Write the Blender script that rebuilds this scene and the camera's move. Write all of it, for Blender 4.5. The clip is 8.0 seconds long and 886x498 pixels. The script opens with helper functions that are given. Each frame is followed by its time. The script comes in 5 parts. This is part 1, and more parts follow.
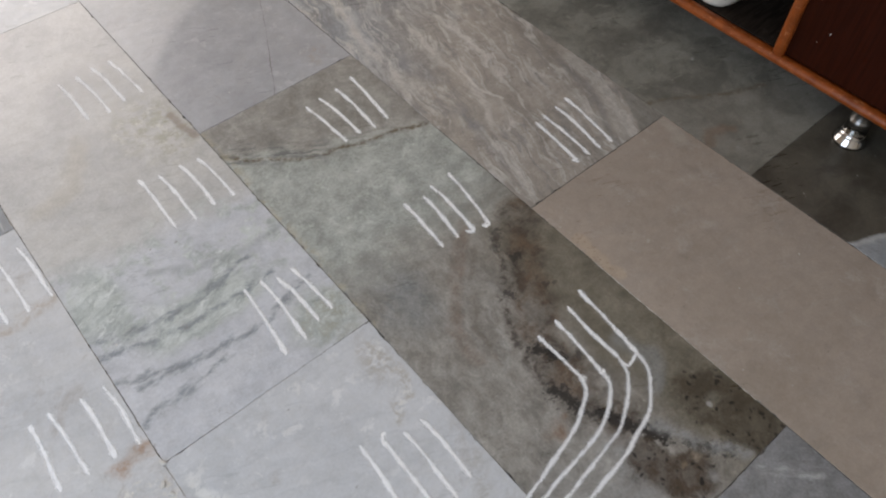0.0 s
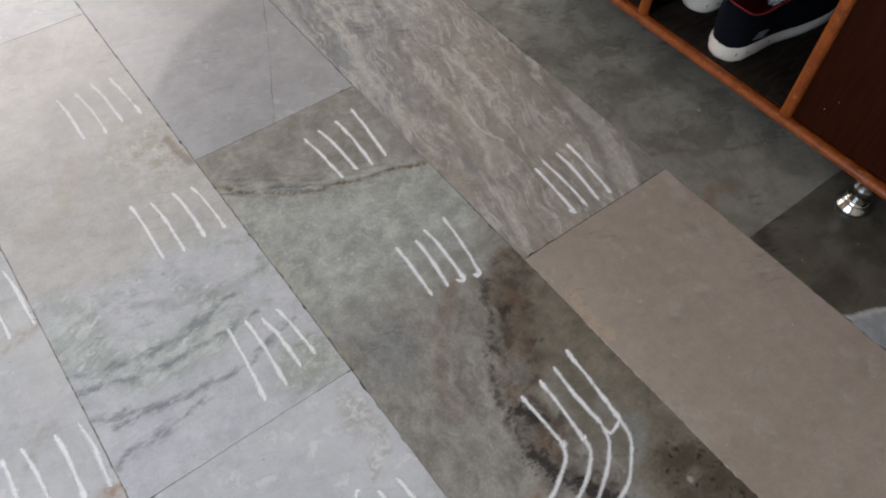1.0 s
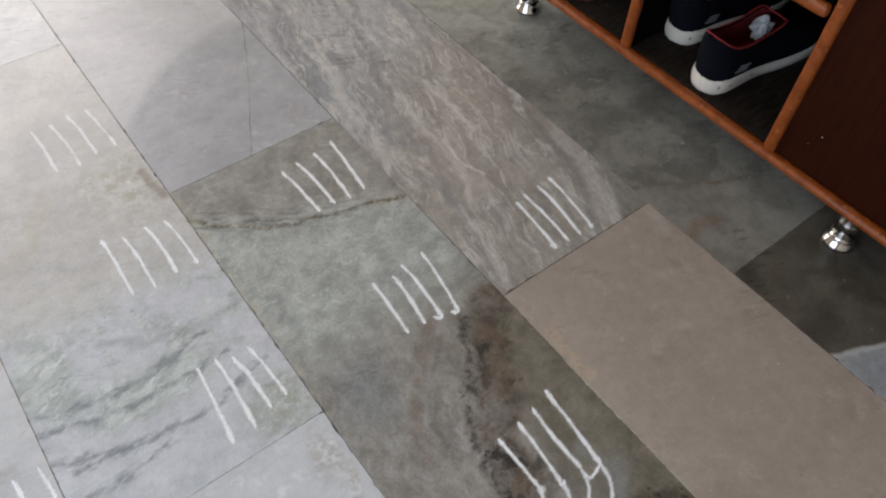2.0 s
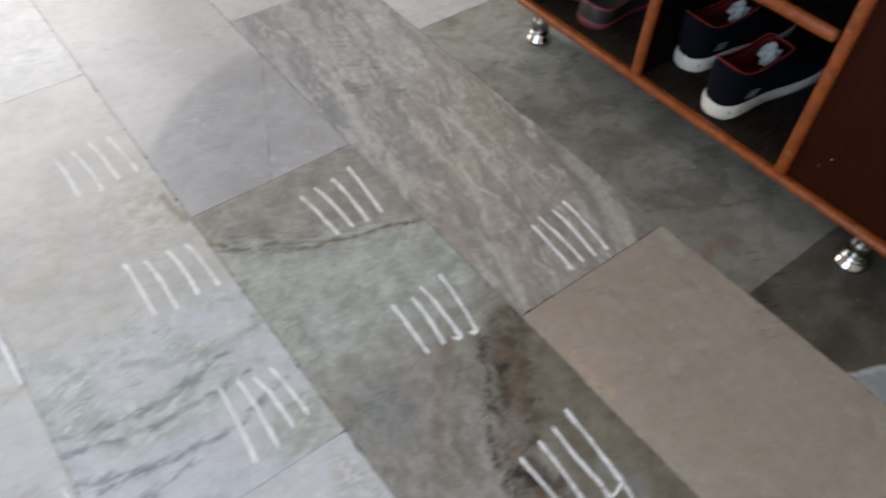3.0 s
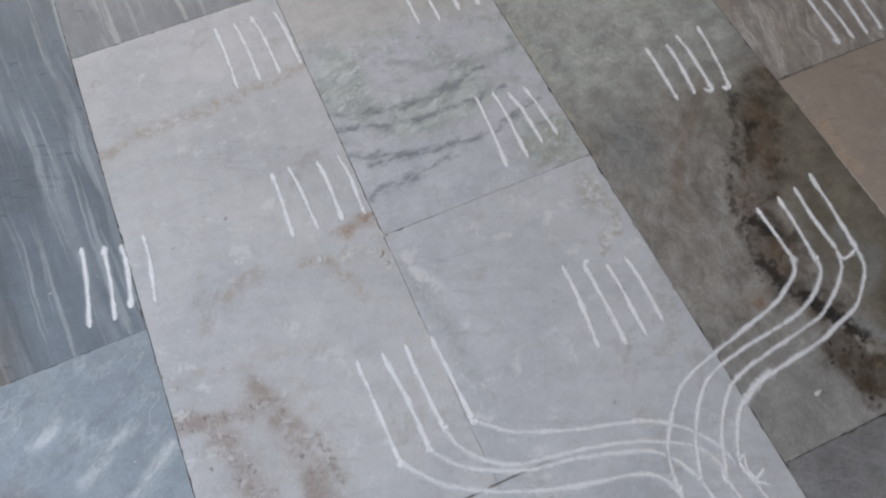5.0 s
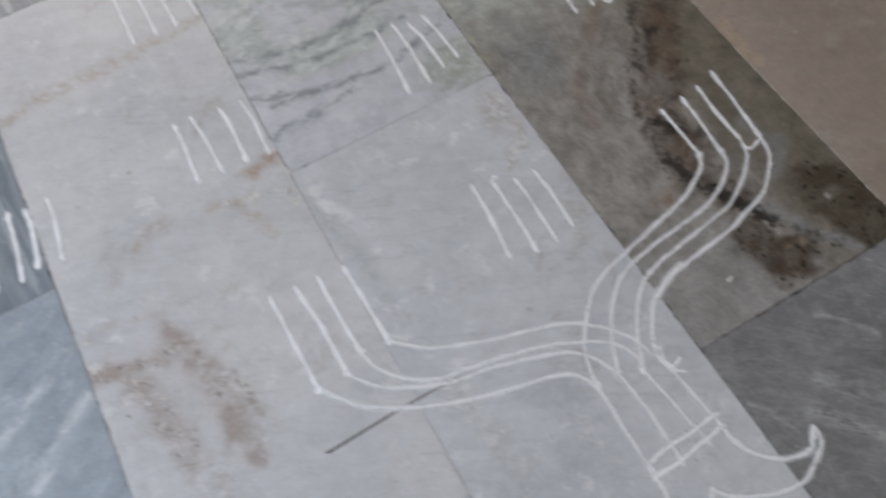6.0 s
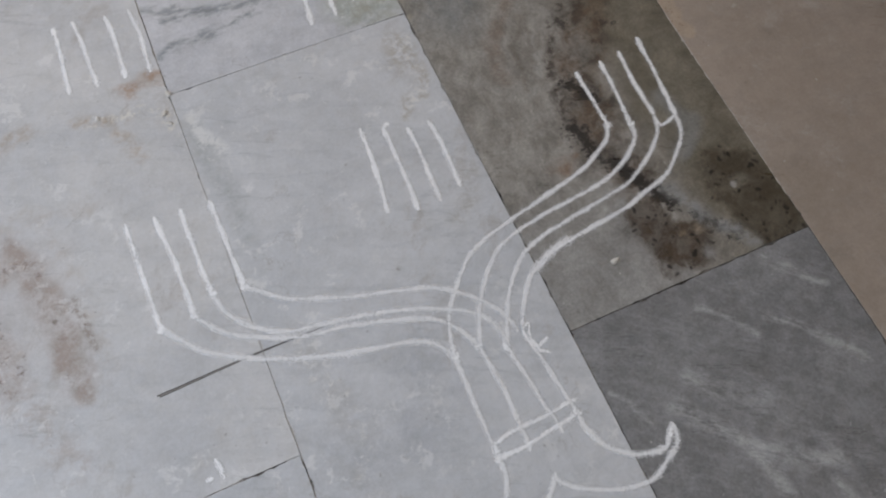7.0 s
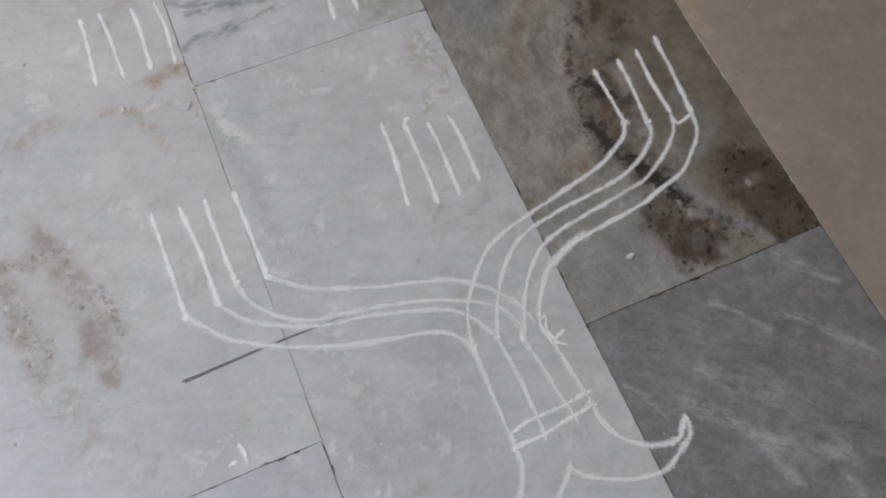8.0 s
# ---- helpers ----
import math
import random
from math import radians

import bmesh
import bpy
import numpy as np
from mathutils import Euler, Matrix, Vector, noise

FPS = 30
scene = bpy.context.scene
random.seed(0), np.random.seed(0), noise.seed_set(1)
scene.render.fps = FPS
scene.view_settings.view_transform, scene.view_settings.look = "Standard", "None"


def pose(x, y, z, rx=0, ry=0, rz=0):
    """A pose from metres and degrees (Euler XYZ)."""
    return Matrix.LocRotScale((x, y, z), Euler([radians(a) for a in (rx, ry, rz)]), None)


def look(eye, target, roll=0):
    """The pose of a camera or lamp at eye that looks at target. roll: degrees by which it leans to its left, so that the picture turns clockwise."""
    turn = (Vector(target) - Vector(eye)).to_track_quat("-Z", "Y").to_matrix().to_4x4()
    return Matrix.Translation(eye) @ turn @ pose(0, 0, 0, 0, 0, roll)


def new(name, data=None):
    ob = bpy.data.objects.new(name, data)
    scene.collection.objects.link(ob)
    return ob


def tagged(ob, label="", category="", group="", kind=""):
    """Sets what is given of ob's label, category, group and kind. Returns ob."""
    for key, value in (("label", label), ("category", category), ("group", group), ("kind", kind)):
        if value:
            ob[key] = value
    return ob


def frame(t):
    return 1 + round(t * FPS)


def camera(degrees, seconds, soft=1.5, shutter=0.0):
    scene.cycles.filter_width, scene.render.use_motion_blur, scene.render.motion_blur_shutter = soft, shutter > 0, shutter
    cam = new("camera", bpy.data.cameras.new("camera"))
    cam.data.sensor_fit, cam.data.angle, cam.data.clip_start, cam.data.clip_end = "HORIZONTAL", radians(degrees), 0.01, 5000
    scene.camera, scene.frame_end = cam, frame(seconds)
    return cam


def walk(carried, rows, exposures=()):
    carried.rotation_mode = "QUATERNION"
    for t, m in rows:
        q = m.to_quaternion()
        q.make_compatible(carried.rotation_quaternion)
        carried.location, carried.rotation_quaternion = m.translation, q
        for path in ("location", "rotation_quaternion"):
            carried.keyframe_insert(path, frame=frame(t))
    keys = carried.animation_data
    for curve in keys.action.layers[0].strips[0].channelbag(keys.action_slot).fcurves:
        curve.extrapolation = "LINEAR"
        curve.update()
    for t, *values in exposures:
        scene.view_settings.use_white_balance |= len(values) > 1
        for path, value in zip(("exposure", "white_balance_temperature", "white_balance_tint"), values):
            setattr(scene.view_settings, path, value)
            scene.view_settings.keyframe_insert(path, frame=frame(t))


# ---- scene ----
cam = camera(61.5, 8.0, soft=2.0, shutter=0.5)
PATH = [
    (0, (-0.249, -0.449, 0.865), (0.51, 0.447, -0.754), 0.1),
    (0.5, (-0.235, -0.42, 0.879), (0.52, 0.463, -0.748), -0.2),
    (1, (-0.188, -0.407, 0.899), (0.552, 0.489, -0.729), 2.9),
    (1.5, (-0.178, -0.408, 0.894), (0.561, 0.494, -0.732), 2.9),
    (1.7, (-0.166, -0.399, 0.889), (0.595, 0.509, -0.722), 3.5),
    (2.8, (-0.134, -0.413, 0.893), (0.676, 0.576, -0.646), 2.3),
    (3, (-0.185, -0.405, 0.889), (0.635, 0.587, -0.641), 2.8),
    (3.2, (-0.259, -0.389, 0.898), (0.527, 0.627, -0.635), 3.4),
    (3.5, (-0.323, -0.384, 0.907), (0.326, 0.718, -0.631), 2.9),
    (3.7, (-0.371, -0.364, 0.917), (0.197, 0.715, -0.669), 3.9),
    (4, (-0.396, -0.382, 0.894), (0.063, 0.597, -0.789), 2.9),
    (4.2, (-0.417, -0.375, 0.895), (0.013, 0.536, -0.833), 3.8),
    (5.3, (-0.39, -0.458, 0.849), (-0.074, 0.345, -0.956), -3.3),
    (5.5, (-0.391, -0.473, 0.861), (-0.068, 0.325, -0.945), -3.2),
    (6, (-0.343, -0.538, 0.814), (0.012, 0.235, -0.996), -5.4),
    (6.2, (-0.282, -0.576, 0.794), (0.051, 0.176, -1.029), -5.3),
    (6.5, (-0.234, -0.592, 0.766), (0.113, 0.104, -1.077), 0.4),
    (7, (-0.216, -0.575, 0.761), (0.113, 0.081, -1.099), 2.8),
    (7.5, (-0.226, -0.567, 0.764), (0.089, 0.072, -1.105), 3.3),
    (8, (-0.236, -0.574, 0.775), (0.081, 0.071, -1.091), 3.2),
]
walk(cam, [(t, look(eye, target, roll)) for t, eye, target, roll in PATH],
     exposures=[(0.0, 0.21, 6510, 14), (1.5, 0.23, 6510, 14), (2.8, 0.44, 6340, 12), (3.5, 0.14, 6250, 12),
                (4.2, 0.00, 6260, 14), (5.5, -0.05, 6360, 15), (6.5, 0.00, 6480, 15), (7.5, -0.07, 6580, 15), (8.0, -0.02, 6600, 15)])

# world: daylight sky
world = bpy.data.worlds.new("daylight")
scene.world = world
world.use_nodes = True
wn = world.node_tree
sky = wn.nodes.new("ShaderNodeTexSky")
sky.sky_type = "NISHITA"
sky.sun_disc = False
sky.sun_elevation, sky.sun_rotation = radians(42), radians(-40)
wn.links.new(sky.outputs[0], wn.nodes["Background"].inputs[0])
wn.nodes["Background"].inputs[1].default_value = 0.10


def opening_lamp(name, at, aim, width, height, power, colour):
    data = bpy.data.lights.new(name, "AREA")
    data.shape, data.size, data.size_y = "RECTANGLE", width, height
    data.energy, data.color = power, colour
    ob = new(name, data)
    ob.matrix_world = look(at, aim)
    return ob


# sky light that enters through the doorway and the window
opening_lamp("doorway_light", (-0.30, 2.80, 0.98), (-0.30, 0.0, 0.98), 1.75, 1.85, 37, (1.0, 0.925, 0.84))
opening_lamp("window_light", (-1.90, -0.45, 1.0), (0.0, -0.45, 1.0), 1.6, 1.3, 37, (0.70, 0.84, 1.0))


# ---------------------------------------------------------------- node helper
class Graph:
    def __init__(self, name):
        self.m = bpy.data.materials.new(name)
        self.m.use_nodes = True
        self.t = self.m.node_tree
        self.b = self.t.nodes["Principled BSDF"]
        self.geo = self.t.nodes.new("ShaderNodeNewGeometry")
        self.pos = self.geo.outputs["Position"]

    def put(self, sock, v):
        if v is None:
            return
        if isinstance(v, bpy.types.NodeSocket):
            self.t.links.new(v, sock)
        elif isinstance(v, tuple) and len(v) == 3 and sock.type == "RGBA":
            sock.default_value = (*v, 1)
        else:
            sock.default_value = v

    def math(self, op, a, b=None, c=None):
        n = self.t.nodes.new("ShaderNodeMath")
        n.operation = op
        for s, v in zip(n.inputs, (a, b, c)):
            self.put(s, v)
        return n.outputs[0]

    def vec(self, op, a, b=None):
        n = self.t.nodes.new("ShaderNodeVectorMath")
        n.operation = op
        self.put(n.inputs[0], a)
        self.put(n.inputs[1], b)
        return n.outputs["Value"] if op in ("LENGTH", "DISTANCE", "DOT_PRODUCT") else n.outputs["Vector"]

    def place(self, v, turn=0.0, stretch=(1, 1, 1), shift=(0, 0, 0)):
        """v turned about z by degrees, then stretched and shifted."""
        n = self.t.nodes.new("ShaderNodeVectorRotate")
        n.rotation_type = "Z_AXIS"
        self.put(n.inputs["Vector"], v)
        n.inputs["Angle"].default_value = radians(turn)
        return self.vec("ADD", self.vec("MULTIPLY", n.outputs[0], stretch), shift)

    def noise(self, v, scale, detail=5, rough=0.55, warp=0.0):
        n = self.t.nodes.new("ShaderNodeTexNoise")
        self.put(n.inputs["Vector"], v)
        for k, x in (("Scale", scale), ("Detail", detail), ("Roughness", rough), ("Distortion", warp)):
            n.inputs[k].default_value = x
        return n.outputs[0]

    def cloud(self, v, scale, detail=4):
        n = self.t.nodes.new("ShaderNodeTexNoise")
        self.put(n.inputs["Vector"], v)
        n.inputs["Scale"].default_value, n.inputs["Detail"].default_value = scale, detail
        return n.outputs["Color"]

    def cells(self, v, scale, feature="F1"):
        n = self.t.nodes.new("ShaderNodeTexVoronoi")
        n.feature = feature
        self.put(n.inputs["Vector"], v)
        n.inputs["Scale"].default_value = scale
        return n.outputs["Distance"]

    def step(self, v, lo, hi, a=0.0, b=1.0):
        n = self.t.nodes.new("ShaderNodeMapRange")
        n.interpolation_type = "SMOOTHSTEP"
        for s, x in zip(n.inputs, (v, lo, hi, a, b)):
            self.put(s, x)
        return n.outputs[0]

    def mix(self, f, a, b, blend="MIX"):
        n = self.t.nodes.new("ShaderNodeMix")
        n.data_type, n.blend_type = "RGBA", blend
        self.put(n.inputs["Factor"], f)
        self.put(n.inputs[6], a)
        self.put(n.inputs[7], b)
        return n.outputs[2]

    def xy(self, v):
        n = self.t.nodes.new("ShaderNodeSeparateXYZ")
        self.put(n.inputs[0], v)
        return n.outputs[0], n.outputs[1]

    def warped(self, amount, scale, v=None):
        """The position, pushed about by a noise: amount in metres."""
        v = v or self.pos
        c = self.vec("SUBTRACT", self.cloud(v, scale), (0.5, 0.5, 0.5))
        c = self.vec("MULTIPLY", c, (amount * 2, amount * 2, 0))
        return self.vec("ADD", v, c)

    def segment(self, v, a, b):
        """Distance on the floor from the segment a to b."""
        ax, ay = a
        dx, dy = b[0] - ax, b[1] - ay
        q = max(dx * dx + dy * dy, 1e-9)
        p = self.vec("SUBTRACT", self.vec("MULTIPLY", v, (1, 1, 0)), (ax, ay, 0))
        h = self.math("MINIMUM", self.math("MAXIMUM", self.vec("DOT_PRODUCT", p, (dx / q, dy / q, 0)), 0.0), 1.0)
        hx, hy = self.math("MULTIPLY", h, dx), self.math("MULTIPLY", h, dy)
        n = self.t.nodes.new("ShaderNodeCombineXYZ")
        self.put(n.inputs[0], hx)
        self.put(n.inputs[1], hy)
        return self.vec("DISTANCE", p, n.outputs[0])

    def away(self, v, pts):
        """Distance from a line of points."""
        d = None
        for a, b in zip(pts, pts[1:]):
            s = self.segment(v, a, b)
            d = s if d is None else self.math("MINIMUM", d, s)
        return d

    def trail(self, v, pts, inner, outer):
        """1 along a line of points, falling to 0 from inner to outer metres."""
        return self.step(self.away(v, pts), inner, outer, 1.0, 0.0)

    def segment_band(self, v, a, b, inner, outer):
        return self.step(self.segment(v, a, b), inner, outer, 1.0, 0.0)

    def spot(self, v, at, inner, outer, squash=(1, 1)):
        p = self.vec("MULTIPLY", self.vec("SUBTRACT", v, (at[0], at[1], 0)), (1 / squash[0], 1 / squash[1], 0))
        return self.step(self.vec("LENGTH", p), inner, outer, 1.0, 0.0)

    def done(self, colour, rough=0.5, metal=0.0, height=None, strength=0.2, dist=0.002, spec=None):
        self.put(self.b.inputs["Base Color"], colour)
        self.put(self.b.inputs["Roughness"], rough)
        self.put(self.b.inputs["Metallic"], metal)
        if spec is not None:
            self.put(self.b.inputs["Specular IOR Level"], spec)
        if height is not None:
            n = self.t.nodes.new("ShaderNodeBump")
            n.inputs["Strength"].default_value, n.inputs["Distance"].default_value = strength, dist
            self.put(n.inputs["Height"], height)
            self.put(self.b.inputs["Normal"], n.outputs[0])
        return self.m


# ---------------------------------------------------------------- marble slabs
def polish(g, colour, dull=0.0, grain=1.0):
    """Shared finish of the old hand-polished slabs: grain, scuffs, dust, small pits."""
    rough_a = g.warped(0.006, 75)
    rough_b = g.vec("ADD", rough_a, (3.1, 1.7, 0))
    fine = g.noise(g.pos, 260, 8, 0.80)
    mid = g.noise(rough_a, 42, 9, 0.76)
    large = g.noise(g.pos, 5.5, 4, 0.5)
    k = 0.10 * min(2.0, grain)
    lo, hi = 0.5 - k, 0.5 + k
    colour = g.mix(0.65, colour, g.mix(g.step(fine, 0.3, 0.7), (lo, lo, lo), (hi, hi, hi)), "OVERLAY")
    colour = g.mix(0.7, colour, g.mix(g.step(mid, 0.3, 0.7), (lo, lo, lo - 0.012), (hi, hi + 0.004, hi + 0.008)), "OVERLAY")
    pits = g.math("MULTIPLY", g.step(g.cells(rough_a, 26), 0.02, 0.07, 1.0, 0.0), g.step(g.noise(g.pos, 9, 4), 0.48, 0.60))
    colour = g.mix(g.math("MULTIPLY", pits, 0.6), colour, (0.15, 0.12, 0.09))
    peck = g.math("MULTIPLY", g.step(g.cells(rough_a, 70), 0.03, 0.12, 1.0, 0.0), g.step(g.noise(g.pos, 16, 5, 0.7), 0.50, 0.60))
    colour = g.mix(g.math("MULTIPLY", peck, 0.45), colour, (0.12, 0.10, 0.08))
    dusty = g.math("MULTIPLY", g.step(g.cells(rough_b, 15), 0.02, 0.085, 1.0, 0.0), g.step(g.noise(g.pos, 7, 4), 0.48, 0.62))
    colour = g.mix(g.math("MULTIPLY", dusty, 0.40), colour, (0.64, 0.63, 0.60))
    fleck = g.math("MULTIPLY", g.step(g.cells(rough_b, 60), 0.03, 0.11, 1.0, 0.0), g.step(g.noise(g.place(g.pos, 13), 13, 5, 0.7), 0.51, 0.60))
    colour = g.mix(g.math("MULTIPLY", fleck, 0.40), colour, (0.66, 0.65, 0.62))
    hair = g.math("ABSOLUTE", g.math("SUBTRACT", g.noise(g.warped(0.02, 14), 9, 6, 0.6), 0.5))
    hair = g.math("MULTIPLY", g.step(hair, 0.0, 0.006, 1.0, 0.0), g.step(g.noise(g.pos, 11, 3), 0.5, 0.66))
    colour = g.mix(g.math("MULTIPLY", hair, 0.30), colour, (0.22, 0.19, 0.15))
    scuff = g.noise(g.place(g.pos, 25, (1, 6, 1)), 22, 5, 0.65)
    rough = g.math("ADD", g.step(scuff, 0.3, 0.75, 0.28 + dull, 0.42 + dull), g.step(large, 0.3, 0.7, -0.04, 0.05))
    height = g.math("ADD", g.math("MULTIPLY", fine, 0.25), g.math("ADD", mid, g.math("MULTIPLY", large, 2.5)))
    return g.done(colour, rough, 0, height, 0.10, 0.003, spec=0.55)


def wear(g, colour, seed=0.0, much=1.0):
    """Old foot-worn polish: whitish rough dabs, brown smudges, short scratches, dark nicks."""
    v = g.vec("ADD", g.pos, (seed, seed * 1.3, 0))
    w = g.warped(0.012, 40, v)
    zone = g.noise(v, 6, 3, 0.5)
    dab = g.math("MULTIPLY", g.step(g.noise(w, 34, 7, 0.75), 0.55, 0.62), g.step(zone, 0.42, 0.58, 0.12 * much, 0.65 * much))
    colour = g.mix(dab, colour, (0.68, 0.675, 0.66))
    smudge = g.math("MULTIPLY", g.step(g.noise(g.place(w, 35, (1, 0.5, 1)), 19, 8, 0.74), 0.54, 0.68), g.step(zone, 0.42, 0.60, 0.55 * much, 0.15 * much))
    colour = g.mix(smudge, colour, (0.34, 0.305, 0.27))
    nick = g.math("MULTIPLY", g.step(g.cells(g.warped(0.01, 50, v), 17), 0.02, 0.075, 1.0, 0.0), g.step(g.noise(v, 21, 2), 0.50, 0.56))
    return g.mix(g.math("MULTIPLY", nick, 0.7 * much), colour, (0.17, 0.14, 0.11))


def pale_marble(name, base, shade, vein=(0.30, 0.32, 0.34), veins=0.35, turn=20, seed=0.0):
    """Nearly plain slab: soft clouds and a few thin veins."""
    g = Graph(name)
    v = g.vec("ADD", g.pos, (seed, seed * 0.7, 0))
    c = g.mix(g.step(g.noise(v, 6, 6, 0.6, 0.4), 0.32, 0.7), base, shade)
    w = g.warped(0.03, 9, g.place(v, turn, (1, 3.5, 1)))
    line = g.math("ABSOLUTE", g.math("SUBTRACT", g.noise(w, 5, 3, 0.5), 0.5))
    c = g.mix(g.math("MULTIPLY", g.step(line, 0.0, 0.035, 1.0, 0.0), veins), c, vein)
    return g, c


def white_slab():
    g, c = pale_marble("white_marble", (0.56, 0.565, 0.56), (0.47, 0.48, 0.485), veins=0.22, seed=2.3)
    return polish(g, wear(g, c, 1.1), grain=0.45)


def grey_white_slab():
    g, c = pale_marble("grey_white_marble", (0.56, 0.565, 0.57), (0.48, 0.49, 0.50), veins=0.16, seed=5.1)
    w = g.warped(0.022, 26)
    smear = g.math("MAXIMUM", g.trail(w, [(-0.022, -0.030), (-0.029, -0.052), (-0.020, -0.070)], 0.004, 0.028), g.trail(w, [(-0.015, -0.085), (-0.020, -0.105), (-0.050, -0.130)], 0.002, 0.014))
    flake = g.noise(g.warped(0.008, 60), 70, 8, 0.78)
    c = g.mix(g.math("MULTIPLY", smear, g.step(flake, 0.46, 0.56, 0.0, 0.75)), c, (0.40, 0.365, 0.31))
    c = g.mix(g.math("MULTIPLY", smear, g.step(flake, 0.40, 0.47, 0.75, 0.0)), c, (0.68, 0.66, 0.61))
    low = g.trail(w, [(-0.012, -0.235), (-0.028, -0.262), (-0.050, -0.278)], 0.003, 0.022)
    c = g.mix(g.math("MULTIPLY", low, g.step(flake, 0.44, 0.58, 0.1, 0.6)), c, (0.37, 0.35, 0.32))
    seam = g.trail(g.warped(0.012, 22), [(-0.290, -0.050), (-0.282, -0.10), (-0.274, -0.15), (-0.272, -0.20)], 0.0, 0.024)
    c = g.mix(g.math("MULTIPLY", seam, g.step(g.noise(g.warped(0.01, 40), 46, 9, 0.76), 0.38, 0.64, 0.15, 0.62)), c, (0.32, 0.34, 0.335))
    pale = g.trail(g.warped(0.010, 40), [(-0.288, -0.035), (-0.262, -0.10)], 0.001, 0.010)
    c = g.mix(g.math("MULTIPLY", pale, g.step(flake, 0.42, 0.50, 0.0, 0.85)), c, (0.66, 0.66, 0.64))
    seam = g.trail(g.warped(0.012, 18), [(-0.262, -0.335), (-0.248, -0.40), (-0.238, -0.455), (-0.262, -0.52), (-0.25, -0.62)], 0.003, 0.024)
    c = g.mix(g.math("MULTIPLY", seam, g.step(g.noise(g.pos, 38, 7, 0.75), 0.4, 0.62, 0.0, 0.42)), c, (0.36, 0.345, 0.32))
    c = g.mix(g.math("MULTIPLY", seam, g.step(flake, 0.40, 0.46, 0.7, 0.0)), c, (0.66, 0.65, 0.62))
    cool = g.math("MAXIMUM", g.spot(g.warped(0.06, 9), (-0.20, -0.475), 0.01, 0.10, (1.2, 0.8)), g.spot(g.warped(0.05, 11), (-0.155, -0.43), 0.01, 0.07, (0.8, 1.4)))
    c = g.mix(g.math("MULTIPLY", cool, g.step(g.noise(g.warped(0.02, 30), 30, 7, 0.72), 0.38, 0.62, 0.12, 0.50)), c, (0.31, 0.325, 0.345))
    return polish(g, wear(g, c, 2.7), grain=0.5)


def stained_white_slab():
    """White slab with rust blots, a tan healed seam and a ring of brown stain."""
    g, c = pale_marble("stained_white_marble", (0.57, 0.565, 0.555), (0.48, 0.485, 0.49), veins=0.12, seed=8.7)
    w = g.warped(0.02, 22)
    grain = g.step(g.noise(g.pos, 60, 6, 0.7), 0.38, 0.66)
    tan, rust, brown = (0.395, 0.325, 0.255), (0.335, 0.21, 0.13), (0.285, 0.21, 0.165)
    seam = g.trail(g.warped(0.012, 30), [(-0.605, 0.275), (-0.52, 0.29), (-0.452, 0.292), (-0.36, 0.302), (-0.31, 0.31)], 0.003, 0.018)
    c = g.mix(g.math("MULTIPLY", seam, g.step(grain, 0.0, 1.0, 0.15, 0.75)), c, tan)
    blot = g.trail(g.warped(0.016, 45), [(-0.345, 0.030), (-0.318, 0.037), (-0.304, 0.030)], 0.001, 0.016)
    c = g.mix(g.math("MULTIPLY", blot, g.step(grain, 0, 1, 0.4, 0.9)), c, rust)
    for pts, r, f in (
        ([(-0.405, 0.006), (-0.355, -0.005)], 0.016, 0.9),
        ([(-0.505, 0.008), (-0.465, 0.015)], 0.015, 0.85),
        ([(-0.372, -0.02), (-0.352, -0.06)], 0.014, 0.7),
        ([(-0.60, -0.075), (-0.50, -0.085), (-0.42, -0.10)], 0.015, 0.3),
        ([(-0.475, -0.10), (-0.455, -0.20), (-0.45, -0.30)], 0.014, 0.28),
    ):
        k = g.math("MULTIPLY", g.trail(w, pts, 0.002, r), grain)
        c = g.mix(g.math("MULTIPLY", k, f), c, tan)
    chips = g.trail(g.warped(0.010, 60), [(-0.40, 0.002), (-0.375, 0.001), (-0.312, -0.012), (-0.306, -0.045)], 0.002, 0.012)
    c = g.mix(g.math("MULTIPLY", chips, g.step(g.noise(g.pos, 110, 6, 0.75), 0.50, 0.58, 0.0, 0.85)), c, (0.66, 0.64, 0.58))
    v = g.warped(0.022, 24)
    ring = g.trail(v, [(-0.512, -0.125), (-0.498, -0.160), (-0.488, -0.205), (-0.484, -0.245), (-0.480, -0.30)], 0.006, 0.024)
    inner = g.trail(v, [(-0.600, -0.128), (-0.572, -0.145), (-0.556, -0.180), (-0.551, -0.226), (-0.540, -0.262)], 0.004, 0.024)
    inner = g.math("MAXIMUM", inner, g.trail(v, [(-0.590, -0.135), (-0.546, -0.142), (-0.522, -0.140), (-0.500, -0.150)], 0.003, 0.019))
    k = g.math("MAXIMUM", ring, inner)
    c = g.mix(g.math("MULTIPLY", k, g.step(g.noise(g.warped(0.01, 40), 34, 9, 0.80), 0.38, 0.60, 0.14, 0.72)), c, brown)
    crust = g.math("MULTIPLY", g.step(inner, 0.1, 0.8), g.step(g.noise(g.warped(0.006, 80), 95, 7, 0.78), 0.55, 0.62))
    c = g.mix(g.math("MULTIPLY", crust, 0.8), c, (0.12, 0.075, 0.055))
    husk = g.math("MULTIPLY", g.step(inner, 0.1, 0.7), g.step(g.noise(g.warped(0.006, 80, g.place(g.pos, 40)), 80, 6, 0.75), 0.57, 0.63))
    c = g.mix(g.math("MULTIPLY", husk, 0.8), c, (0.66, 0.62, 0.57))
    dash = g.trail(g.warped(0.006, 50), [(-0.463, -0.205), (-0.460, -0.235), (-0.455, -0.262)], 0.001, 0.009)
